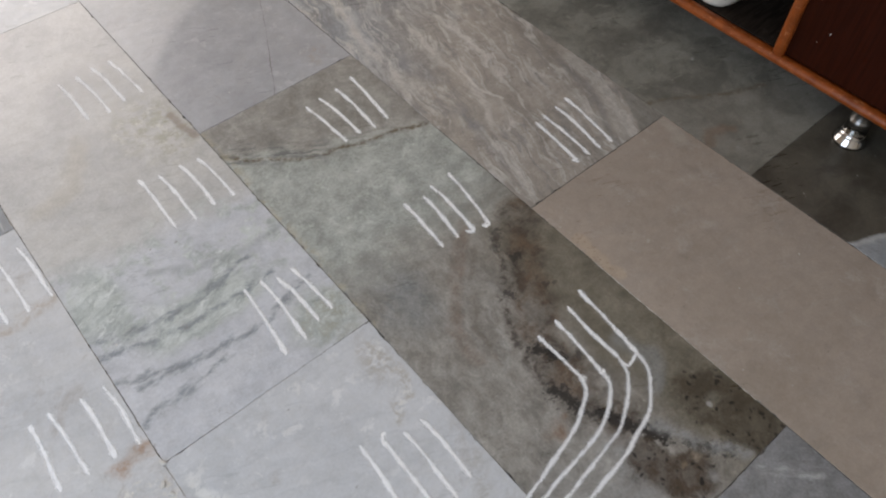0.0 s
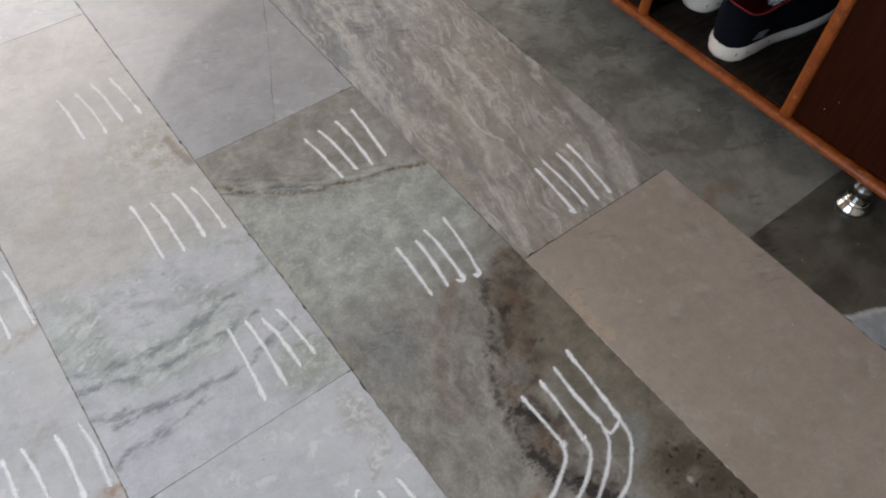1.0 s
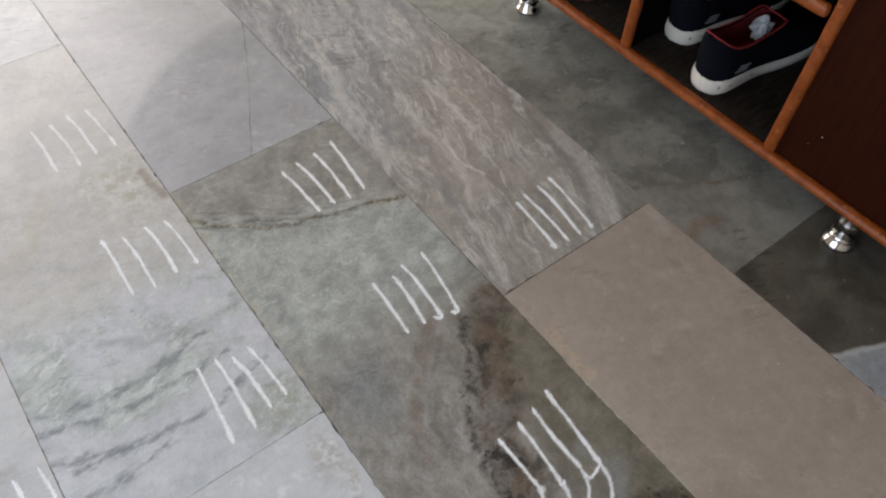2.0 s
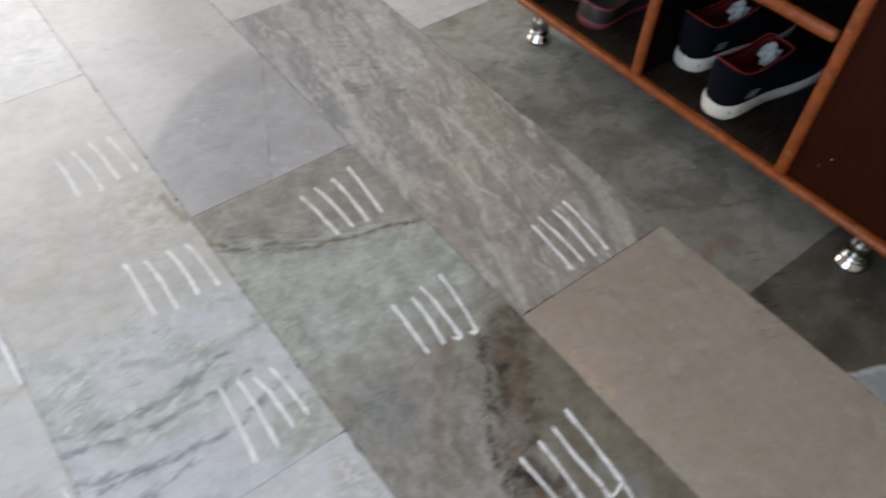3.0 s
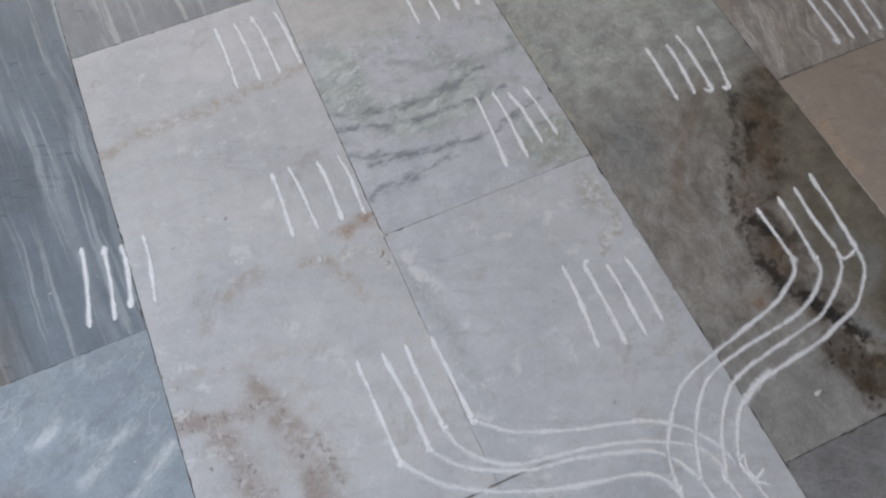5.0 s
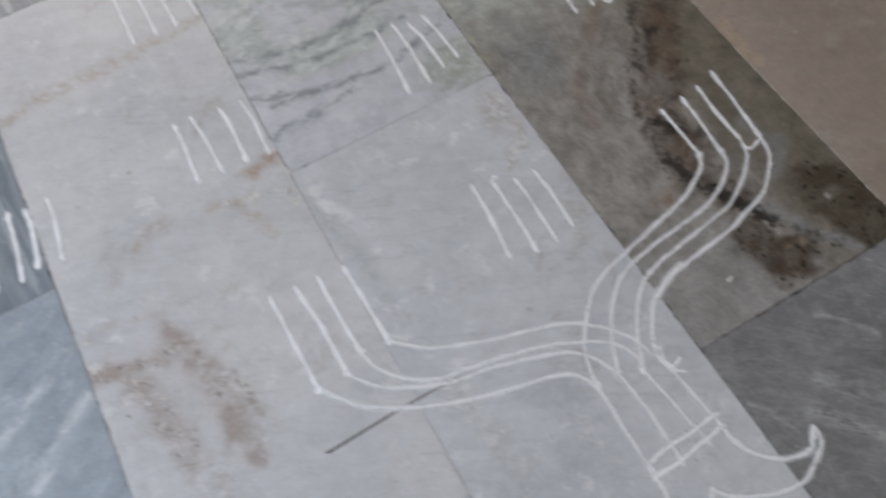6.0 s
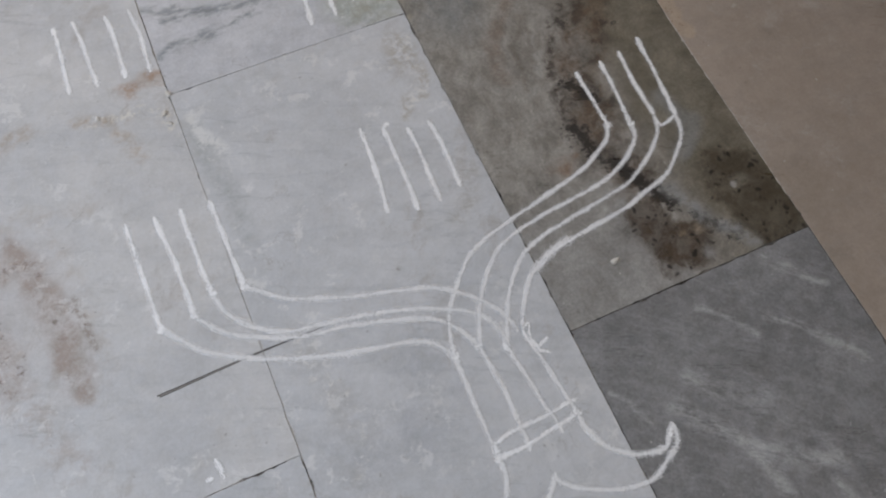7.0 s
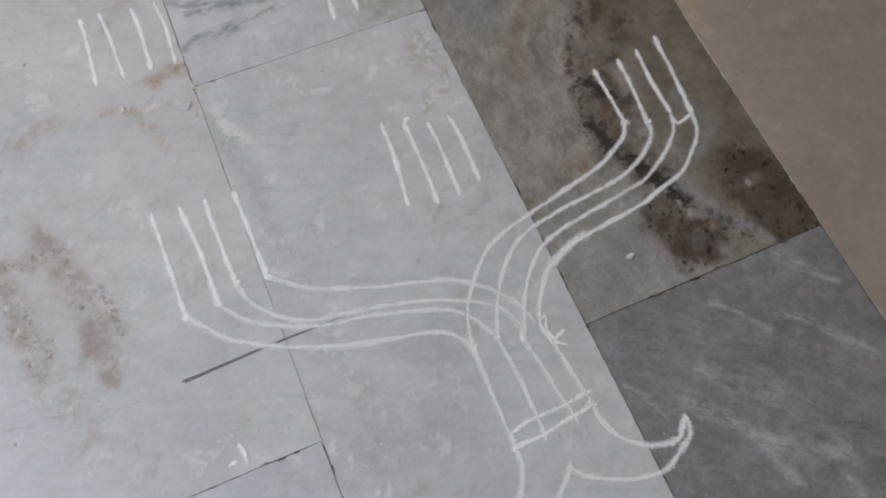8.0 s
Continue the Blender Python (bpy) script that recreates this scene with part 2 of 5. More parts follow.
    c = g.mix(g.math("MULTIPLY", dash, g.step(g.noise(g.pos, 90, 6, 0.75), 0.44, 0.56, 0.0, 0.75)), c, (0.25, 0.20, 0.165))
    foot = g.trail(w, [(-0.537, -0.285), (-0.520, -0.33), (-0.505, -0.37)], 0.004, 0.030)
    c = g.mix(g.math("MULTIPLY", foot, g.step(grain, 0.0, 1.0, 0.0, 0.5)), c, (0.36, 0.30, 0.26))
    halo = g.spot(g.warped(0.05, 12), (-0.53, -0.18), 0.02, 0.10, (1.0, 1.4))
    c = g.mix(g.math("MULTIPLY", halo, 0.22), c, (0.42, 0.36, 0.32))
    return polish(g, wear(g, c, 4.9), grain=0.5)


def streaked_slab(name, base, pale, turn, seed=0.0, warm=0.0, much=0.0):
    """Slab with long, nearly parallel pale ribbons and fine streaks."""
    g = Graph(name)
    v = g.vec("ADD", g.warped(0.010, 7), (seed, seed, 0))
    broad = g.noise(g.place(v, turn, (1, 0.05, 1)), 27, 3, 0.5)
    ribbon = g.noise(g.place(v, turn + 1.5, (1, 0.035, 1)), 58, 4, 0.55)
    thin = g.noise(g.place(v, turn - 1, (1, 0.03, 1)), 150, 4, 0.6)
    patch = g.noise(g.place(v, turn, (1, 0.35, 1)), 13, 5, 0.6)
    c = g.mix(g.step(patch, 0.36, 0.64), base, tuple(x * 1.35 for x in base))
    c = g.mix(g.step(broad, 0.54 - much, 0.64 - much, 0.0, 0.38), c, pale)
    c = g.mix(g.step(ribbon, 0.56 - much, 0.63 - much, 0.0, 0.75), c, pale)
    c = g.mix(g.math("MULTIPLY", g.step(thin, 0.54, 0.66, 0.0, 0.6), g.step(patch, 0.40, 0.60, 0.35, 1.0)), c, pale)
    c = g.mix(g.step(ribbon, 0.30, 0.42, 0.5, 0.0), c, tuple(x * 0.72 for x in base))
    if warm:
        c = g.mix(g.math("MULTIPLY", g.spot(g.warped(0.05, 10), (-0.80, 0.03), 0.01, 0.085, (0.8, 1.1)), warm), c, (0.17, 0.145, 0.12))
    return polish(g, c, grain=0.6)


def watery_slab():
    """Pale blue-grey slab with soft slanting whitish and dark wisps."""
    g, c = pale_marble("blue_grey_marble", (0.335, 0.375, 0.40), (0.27, 0.31, 0.345), veins=0.0, seed=3.3)
    s = g.place(g.warped(0.022, 10), 52, (1, 0.30, 1))
    p = g.noise(s, 26, 8, 0.68)
    c = g.mix(g.step(p, 0.52, 0.70, 0.0, 0.5), c, (0.46, 0.495, 0.51))
    c = g.mix(g.step(p, 0.36, 0.46, 0.55, 0.0), c, (0.205, 0.235, 0.265))
    ridge = g.math("ABSOLUTE", g.math("SUBTRACT", g.noise(g.vec("ADD", s, (5, 2, 0)), 17, 5, 0.6), 0.5))
    c = g.mix(g.math("MULTIPLY", g.step(ridge, 0.0, 0.022, 1.0, 0.0), g.step(g.noise(g.pos, 14, 4), 0.42, 0.60, 0.0, 0.4)), c, (0.54, 0.57, 0.575))
    for pts in ([(-0.72, -0.152), (-0.675, -0.118), (-0.655, -0.106)], [(-0.70, -0.215), (-0.655, -0.178), (-0.620, -0.148)], [(-0.765, -0.085), (-0.735, -0.07)]):
        k = g.math("MULTIPLY", g.trail(g.warped(0.012, 24), pts, 0.001, 0.013), g.step(g.noise(s, 60, 6, 0.72), 0.40, 0.58, 0.1, 0.8))
        c = g.mix(k, c, (0.58, 0.61, 0.61))
    c = g.mix(g.math("MULTIPLY", g.spot(g.warped(0.05, 9), (-0.82, -0.16), 0.02, 0.08), 0.6), c, (0.20, 0.165, 0.14))
    return polish(g, c, grain=0.8)


def green_vein_slab():
    """Beige-grey at one end, green and white with slanting grey veins at the other."""
    g = Graph("green_veined_marble")
    x, y = g.xy(g.warped(0.035, 10))
    beige = g.mix(g.step(g.noise(g.pos, 6, 6, 0.62, 0.6), 0.35, 0.68), (0.51, 0.495, 0.465), (0.42, 0.41, 0.392))
    lilac = g.mix(g.step(g.noise(g.pos, 14, 7, 0.65), 0.35, 0.68), (0.535, 0.54, 0.555), (0.455, 0.465, 0.485))
    w = g.place(g.warped(0.03, 14), -14, (0.55, 1.25, 1))
    mottled = g.noise(w, 26, 10, 0.74, 0.8)
    green = g.mix(g.step(mottled, 0.43, 0.57), (0.345, 0.372, 0.348), (0.49, 0.52, 0.485))
    green = g.mix(g.step(g.noise(w, 44, 9, 0.78), 0.54, 0.61, 0.0, 0.9), green, (0.61, 0.635, 0.60))
    green = g.mix(g.step(g.noise(g.vec("ADD", w, (4, 2, 0)), 34, 10, 0.8), 0.53, 0.60, 0.0, 0.6), green, (0.29, 0.31, 0.29))
    low = g.math("ADD", y, g.math("MULTIPLY", x, 0.10))
    c = g.mix(g.step(low, 0.285, 0.335, 1.0, 0.0), beige, lilac)
    rag = g.noise(g.warped(0.02, 20), 17, 8, 0.72)
    patch = g.math("MAXIMUM", g.spot(g.warped(0.035, 14), (-0.262, 0.262), 0.035, 0.085, (0.6, 1.1)), g.spot(g.warped(0.035, 14), (-0.155, 0.165), 0.05, 0.10, (1.25, 0.55)))
    patch = g.math("MAXIMUM", patch, g.math("MULTIPLY", g.math("MULTIPLY", g.step(low, 0.12, 0.18), g.step(low, 0.29, 0.36, 1.0, 0.0)), g.step(rag, 0.47, 0.58)))
    patch = g.math("MAXIMUM", patch, g.spot(g.warped(0.03, 16), (-0.035, 0.05), 0.02, 0.065))
    c = g.mix(g.math("MULTIPLY", patch, 0.9), c, green)
    # grey veins that slant across
    v = g.warped(0.015, 24)
    d = None
    for pts in ([(-0.285, 0.200), (-0.265, 0.194), (-0.197, 0.182), (-0.117, 0.187), (-0.068, 0.205)],
                [(-0.308, 0.186), (-0.254, 0.168), (-0.168, 0.157), (-0.103, 0.149), (-0.053, 0.156)],
                [(-0.276, 0.108), (-0.213, 0.106), (-0.161, 0.095), (-0.092, 0.093), (-0.020, 0.118)],
                [(-0.309, 0.135), (-0.234, 0.113)], [(-0.292, 0.055), (-0.25, 0.072), (-0.17, 0.078)]):
        k = g.away(v, pts)
        d = k if d is None else g.math("MINIMUM", d, k)
    soft_vein = g.trail(g.warped(0.02, 20), [(-0.19, 0.262), (-0.144, 0.233), (-0.074, 0.214), (0.0, 0.212)], 0.0, 0.012)
    c = g.mix(g.math("MULTIPLY", soft_vein, 0.45), c, (0.27, 0.285, 0.285))
    fade = g.noise(g.place(g.warped(0.01, 30), -8, (0.45, 1, 1)), 62, 9, 0.8)
    d = g.math("ADD", d, g.math("MULTIPLY", g.math("SUBTRACT", fade, 0.46), 0.06))
    c = g.mix(g.step(d, -0.002, 0.012, 0.86, 0.0), c, (0.190, 0.208, 0.220))
    corner = g.spot(g.warped(0.03, 16), (-0.03, 0.045), 0.01, 0.07)
    c = g.mix(g.math("MULTIPLY", corner, g.step(g.noise(g.pos, 60, 6, 0.7), 0.4, 0.62)), c, (0.33, 0.33, 0.28))
    crust = g.spot(g.warped(0.04, 18), (-0.045, 0.52), 0.02, 0.10, (0.9, 1.3))
    c = g.mix(g.math("MULTIPLY", crust, g.step(g.noise(g.warped(0.01, 40), 50, 9, 0.8), 0.46, 0.56, 0.0, 0.9)), c, (0.38, 0.36, 0.285))
    c = g.mix(g.math("MULTIPLY", crust, g.step(g.noise(g.warped(0.01, 30), 36, 9, 0.8), 0.53, 0.62, 0.0, 0.85)), c, (0.60, 0.59, 0.53))
    c = g.mix(g.math("MULTIPLY", g.trail(g.warped(0.012, 25), [(-0.012, 0.53), (-0.004, 0.46)], 0.002, 0.012), 0.6), c, (0.20, 0.15, 0.10))
    ochre = g.trail(g.warped(0.03, 14), [(-0.25, 0.46), (-0.20, 0.475), (-0.16, 0.56)], 0.004, 0.030)
    c = g.mix(g.math("MULTIPLY", ochre, 0.35), c, (0.40, 0.35, 0.26))
    return polish(g, c, grain=0.75)


def dark_stain_slab():
    """Green-grey slab with a winding brown-black stain and a rusty seam."""
    g = Graph("brown_stained_green_marble")
    near, mid, wide_warp = g.warped(0.012, 32), g.warped(0.021, 19), g.warped(0.045, 11)
    x, y = g.xy(wide_warp)
    m = g.noise(mid, 20, 10, 0.72)
    green = g.mix(g.step(m, 0.30, 0.70), (0.262, 0.273, 0.248), (0.425, 0.440, 0.403))
    green = g.mix(g.step(g.noise(near, 30, 9, 0.76), 0.53, 0.64, 0.0, 0.6), green, (0.50, 0.53, 0.48))
    grey = g.mix(g.step(g.noise(g.place(mid, 8, (1, 0.45, 1)), 26, 10, 0.72), 0.36, 0.64), (0.182, 0.167, 0.145), (0.322, 0.303, 0.270))
    olive = g.mix(g.step(m, 0.34, 0.68), (0.205, 0.193, 0.170), (0.34, 0.324, 0.292))
    c = g.mix(g.step(y, 0.0, 0.14), grey, green)
    upper = g.math("ADD", y, g.math("MULTIPLY", x, 0.45))
    c = g.mix(g.step(upper, 0.34, 0.40), c, olive)
    right = g.math("MULTIPLY", g.step(x, 0.16, 0.24), g.step(y, -0.05, 0.10, 1.0, 0.0))
    c = g.mix(g.math("MULTIPLY", right, 0.9), c, g.mix(g.step(m, 0.35, 0.65), (0.120, 0.103, 0.072), (0.200, 0.177, 0.132)))
    flow = g.noise(g.place(near, 8, (1, 0.34, 1)), 26, 9, 0.74)
    left = g.math("MULTIPLY", g.step(x, 0.14, 0.20, 1.0, 0.0), g.step(y, 0.0, 0.07, 1.0, 0.0))
    c = g.mix(g.math("MULTIPLY", left, g.step(flow, 0.50, 0.66, 0.0, 0.6)), c, (0.160, 0.152, 0.134))
    c = g.mix(g.math("MULTIPLY", left, g.step(flow, 0.34, 0.46, 0.5, 0.0)), c, (0.36, 0.36, 0.34))
    foot = g.math("MULTIPLY", g.step(y, -0.36, -0.27, 1.0, 0.0), g.step(x, 0.12, 0.17, 1.0, 0.0))
    c = g.mix(g.math("MULTIPLY", foot, 0.75), c, g.mix(g.step(m, 0.34, 0.66), (0.235, 0.228, 0.215), (0.335, 0.328, 0.312)))
    blue = g.spot(wide_warp, (0.062, 0.0), 0.005, 0.08, (0.8, 1.2))
    c = g.mix(g.math("MULTIPLY", blue, 0.6), c, (0.197, 0.210, 0.214))
    fibre = g.noise(g.place(near, -38, (1, 0.22, 1)), 90, 8, 0.76)
    blades = g.math("MULTIPLY", g.spot(wide_warp, (0.060, 0.005), 0.01, 0.075, (1.0, 0.8)), g.step(fibre, 0.52, 0.60))
    c = g.mix(g.math("MULTIPLY", blades, 0.6), c, (0.13, 0.14, 0.145))
    arc = g.trail(near, [(0.206, 0.043), (0.170, 0.007), (0.120, -0.039), (0.086, -0.077), (0.074, -0.134)], 0.003, 0.016)
    c = g.mix(g.math("MULTIPLY", arc, g.step(g.noise(g.pos, 55, 7, 0.75), 0.38, 0.60, 0.25, 0.75)), c, (0.185, 0.140, 0.110))
    arc = g.trail(near, [(0.19, 0.0), (0.145, -0.045), (0.108, -0.09), (0.095, -0.16)], 0.001, 0.009)
    c = g.mix(g.math("MULTIPLY", arc, g.step(g.noise(g.pos, 60, 7, 0.75), 0.42, 0.60, 0.05, 0.6)), c, (0.15, 0.125, 0.10))
    # the winding brown stain: sharp on one side, fading on the other
    rag = g.math("SUBTRACT", g.noise(near, 34, 10, 0.78), 0.5)
    blotch = g.noise(near, 30, 9, 0.76)
    far = g.away(mid, [(0.290, 0.012), (0.243, -0.055), (0.192, -0.110), (0.168, -0.165), (0.152, -0.215), (0.142, -0.265), (0.160, -0.310)])
    wide = g.step(g.math("ADD", far, g.math("MULTIPLY", rag, 0.085)), 0.012, 0.046, 1.0, 0.0)
    c = g.mix(g.math("MULTIPLY", wide, g.step(blotch, 0.41, 0.59, 0.95, 0.38)), c, g.mix(g.step(g.noise(g.pos, 17, 6, 0.7), 0.42, 0.60), (0.050, 0.035, 0.024), (0.112, 0.074, 0.046)))
    rim = g.trail(near, [(0.236, 0.006), (0.205, -0.045), (0.158, -0.095), (0.134, -0.135), (0.127, -0.176), (0.120, -0.215)], 0.001, 0.011)
    c = g.mix(g.math("MULTIPLY", rim, g.step(g.noise(g.pos, 70, 7, 0.76), 0.46, 0.58, 0.0, 0.85)), c, (0.045, 0.033, 0.025))
    # black clots
    grit = g.math("MULTIPLY", g.math("SUBTRACT", g.noise(g.pos, 105, 7, 0.80), 0.5), 0.075)
    for pts, r, f in (
        ([(0.221, -0.050), (0.230, -0.049)], 0.009, 0.85),
        ([(0.236, 0.006), (0.216, -0.020)], 0.007, 0.55),
        ([(0.181, -0.086), (0.176, -0.092)], 0.004, 0.75),
        ([(0.143, -0.172), (0.160, -0.202)], 0.012, 0.97),
        ([(0.122, -0.230), (0.130, -0.266)], 0.012, 0.95),
        ([(0.141, -0.288), (0.156, -0.314), (0.179, -0.358)], 0.014, 0.98),
        ([(0.185, -0.205), (0.178, -0.222)], 0.006, 0.6),
        ([(0.225, -0.105), (0.237, -0.112)], 0.004, 0.6),
        ([(0.106, -0.235), (0.109, -0.241)], 0.002, 0.8),
        ([(0.200, -0.383), (0.228, -0.425)], 0.009, 0.85),
    ):
        clot = g.step(g.math("ADD", g.away(near, pts), grit), r * 0.35, r, f, 0.0)
        c = g.mix(clot, c, (0.018, 0.015, 0.013))
    crystal = g.math("MULTIPLY", g.trail(near, [(0.150, -0.302), (0.179, -0.356)], 0.004, 0.020), g.step(g.noise(g.pos, 210, 4, 0.7), 0.60, 0.66))
    c = g.mix(g.math("MULTIPLY", crystal, 0.75), c, (0.50, 0.49, 0.47))
    # speckled brown corner and the darker patch beside it
    patch = g.step(g.math("ADD", g.segment(mid, (0.264, -0.362), (0.288, -0.420)), g.math("MULTIPLY", rag, 0.06)), 0.032, 0.050, 1.0, 0.0)
    c = g.mix(g.math("MULTIPLY", patch, g.step(blotch, 0.40, 0.60, 0.92, 0.55)), c, (0.062, 0.048, 0.030))
    area = g.step(g.math("ADD", g.away(mid, [(0.146, -0.362), (0.146, -0.400), (0.178, -0.412)]), g.math("MULTIPLY", rag, 0.06)), 0.016, 0.034, 1.0, 0.0)
    c = g.mix(g.math("MULTIPLY", area, g.step(blotch, 0.40, 0.58, 0.98, 0.66)), c, (0.055, 0.035, 0.019))
    area = g.math("MAXIMUM", area, patch)
    dots = g.step(g.cells(near, 105), 0.16, 0.40, 1.0, 0.0)
    k = g.math("MULTIPLY", g.math("MULTIPLY", g.step(area, 0.0, 0.5), dots), g.step(g.noise(g.pos, 50, 4), 0.42, 0.52))
    c = g.mix(k, c, (0.018, 0.014, 0.011))
    for at, r, col in (((0.192, -0.401), 0.012, (0.30, 0.245, 0.18)), ((0.172, -0.398), 0.008, (0.24, 0.18, 0.12)), ((0.263, -0.366), 0.016, (0.21, 0.19, 0.15)),
                       ((0.087, -0.268), 0.022, (0.20, 0.115, 0.068)), ((0.108, -0.262), 0.010, (0.19, 0.12, 0.075)), ((0.188, -0.425), 0.012, (0.31, 0.305, 0.29))):
        c = g.mix(g.math("MULTIPLY", g.spot(near, at, 0.001, r), g.step(blotch, 0.38, 0.56, 0.25, 0.75)), c, col)
    wisp = g.trail(near, [(0.184, -0.338), (0.199, -0.371), (0.214, -0.402), (0.240, -0.438)], 0.001, 0.015)
    c = g.mix(g.math("MULTIPLY", wisp, g.step(g.noise(g.pos, 60, 8, 0.75), 0.38, 0.56, 0.15, 0.8)), c, (0.275, 0.275, 0.265))
    veil = g.trail(mid, [(0.232, -0.235), (0.255, -0.28), (0.225, -0.31)], 0.002, 0.020)
    c = g.mix(g.math("MULTIPLY", veil, 0.4), c, (0.27, 0.285, 0.29))
    # rusty seam across the slab, dark folds beside it
    seam = g.trail(near, [(0.0, 0.395), (0.05, 0.345), (0.10, 0.305), (0.18, 0.277), (0.25, 0.262), (0.303, 0.243)], 0.0, 0.008)
    c = g.mix(g.math("MULTIPLY", seam, g.step(g.noise(g.pos, 75, 6, 0.75), 0.42, 0.56, 0.15, 1.0)), c, (0.105, 0.078, 0.042))
    folds = g.trail(mid, [(0.0, 0.385), (0.06, 0.352), (0.13, 0.315)], 0.008, 0.035)
    lines = g.noise(g.place(near, 33, (0.16, 1, 1)), 100, 5, 0.65)
    c = g.mix(g.math("MULTIPLY", folds, g.step(lines, 0.46, 0.60, 0.0, 0.85)), c, (0.126, 0.130, 0.126))
    c = g.mix(g.math("MULTIPLY", folds, g.step(lines, 0.36, 0.45, 0.5, 0.0)), c, (0.386, 0.378, 0.328))
    edge = g.math("MULTIPLY", g.trail(near, [(0.002, 0.46), (0.002, 0.0)], 0.002, 0.02), g.step(g.noise(g.pos, 40, 5), 0.45, 0.6))
    c = g.mix(g.math("MULTIPLY", edge, 0.6), c, (0.34, 0.30, 0.205))
    return polish(g, c, grain=1.35)


def flowing_slab():
    """Tan-grey slab with slanting wavy folds, thin pale lines and a rounded end."""
    g = Graph("flowing_grey_marble")
    w = g.warped(0.026, 11)
    s = g.place(w, 13, (1, 0.16, 1))
    a = g.noise(s, 15, 8, 0.66)
    b = g.noise(g.vec("ADD", s, (3, 1, 0)), 42, 9, 0.74)
    x, y = g.xy(g.warped(0.05, 8))
    warm = g.mix(g.step(a, 0.34, 0.64), (0.250, 0.222, 0.190), (0.37, 0.33, 0.285))
    cool = g.mix(g.step(a, 0.36, 0.62), (0.225, 0.232, 0.24), (0.39, 0.39, 0.388))
    turn = g.math("ADD", y, g.math("MULTIPLY", x, -0.8))
    c = g.mix(g.step(turn, -0.05, 0.28), warm, cool)
    c = g.mix(g.step(b, 0.52, 0.64, 0.0, 0.5), c, (0.45, 0.425, 0.392))
    c = g.mix(g.step(b, 0.34, 0.46, 0.45, 0.0), c, (0.19, 0.185, 0.178))
    for seed, scale, wide, colour, much in ((2.0, 13, 0.030, (0.53, 0.505, 0.465), 0.8), (6.0, 19, 0.024, (0.50, 0.475, 0.44), 0.7), (9.0, 16, 0.028, (0.165, 0.16, 0.155), 0.55)):
        r = g.math("ABSOLUTE", g.math("SUBTRACT", g.noise(g.vec("ADD", s, (seed, seed * 0.6, 0)), scale, 6, 0.62), 0.5))
        k = g.math("MULTIPLY", g.step(r, 0.0, wide, 1.0, 0.0), g.step(g.noise(g.vec("ADD", g.pos, (seed, 0, 0)), 9, 5, 0.65), 0.42, 0.58))
        c = g.mix(g.math("MULTIPLY", k, much), c, colour)
    for pts in ([(0.372, 0.60), (0.338, 0.47), (0.336, 0.37), (0.309, 0.296)], [(0.443, 0.506), (0.419, 0.36), (0.422, 0.26), (0.383, 0.172)], [(0.489, 0.446), (0.494, 0.356), (0.47, 0.25)], [(0.357, 0.173), (0.333, 0.081), (0.32, 0.012)], [(0.56, 0.19), (0.535, 0.13), (0.50, 0.04)]):
        k = g.math("MULTIPLY", g.trail(g.warped(0.014, 22), pts, 0.001, 0.012), g.step(g.noise(s, 70, 6, 0.72), 0.38, 0.56, 0.05, 0.75))
        c = g.mix(k, c, (0.51, 0.48, 0.44))
    clump = g.math("MAXIMUM", g.spot(g.warped(0.05, 14), (0.375, 0.36), 0.01, 0.07, (0.6, 1.3)), g.spot(g.warped(0.04, 16), (0.35, 0.20), 0.005, 0.05, (0.6, 1.2)))
    c = g.mix(g.math("MULTIPLY", clump, g.step(b, 0.40, 0.58, 0.2, 0.75)), c, (0.185, 0.187, 0.195))
    # rounded end: a pale band, a grey rim, and olive stone past it
    v = g.warped(0.008, 24)
    edge = [(0.616, 0.20), (0.611, 0.165), (0.604, 0.115), (0.584, 0.070), (0.560, 0.030), (0.540, -0.01)]
    band = g.trail(v, [(px - 0.018, py + 0.006) for px, py in edge], 0.006, 0.020)
    c = g.mix(g.math("MULTIPLY", band, 0.55), c, (0.42, 0.392, 0.352))
    past = g.trail(v, [(px + 0.042, py - 0.022) for px, py in edge], 0.036, 0.043)
    olive = g.mix(g.step(b, 0.38, 0.62), (0.165, 0.155, 0.135), (0.24, 0.225, 0.195))
    c = g.mix(g.math("MULTIPLY", past, 0.85), c, olive)
    rim = g.trail(v, [(px - 0.040, py + 0.010) for px, py in edge], 0.001, 0.010)
    c = g.mix(g.math("MULTIPLY", rim, 0.45), c, (0.20, 0.195, 0.185))
    crack = g.trail(g.warped(0.006, 30), [(0.425, 0.30), (0.42, 0.25), (0.435, 0.205)], 0.0005, 0.004)
    c = g.mix(g.math("MULTIPLY", crack, 0.7), c, (0.58, 0.55, 0.50))
    return polish(g, c, grain=1.1)


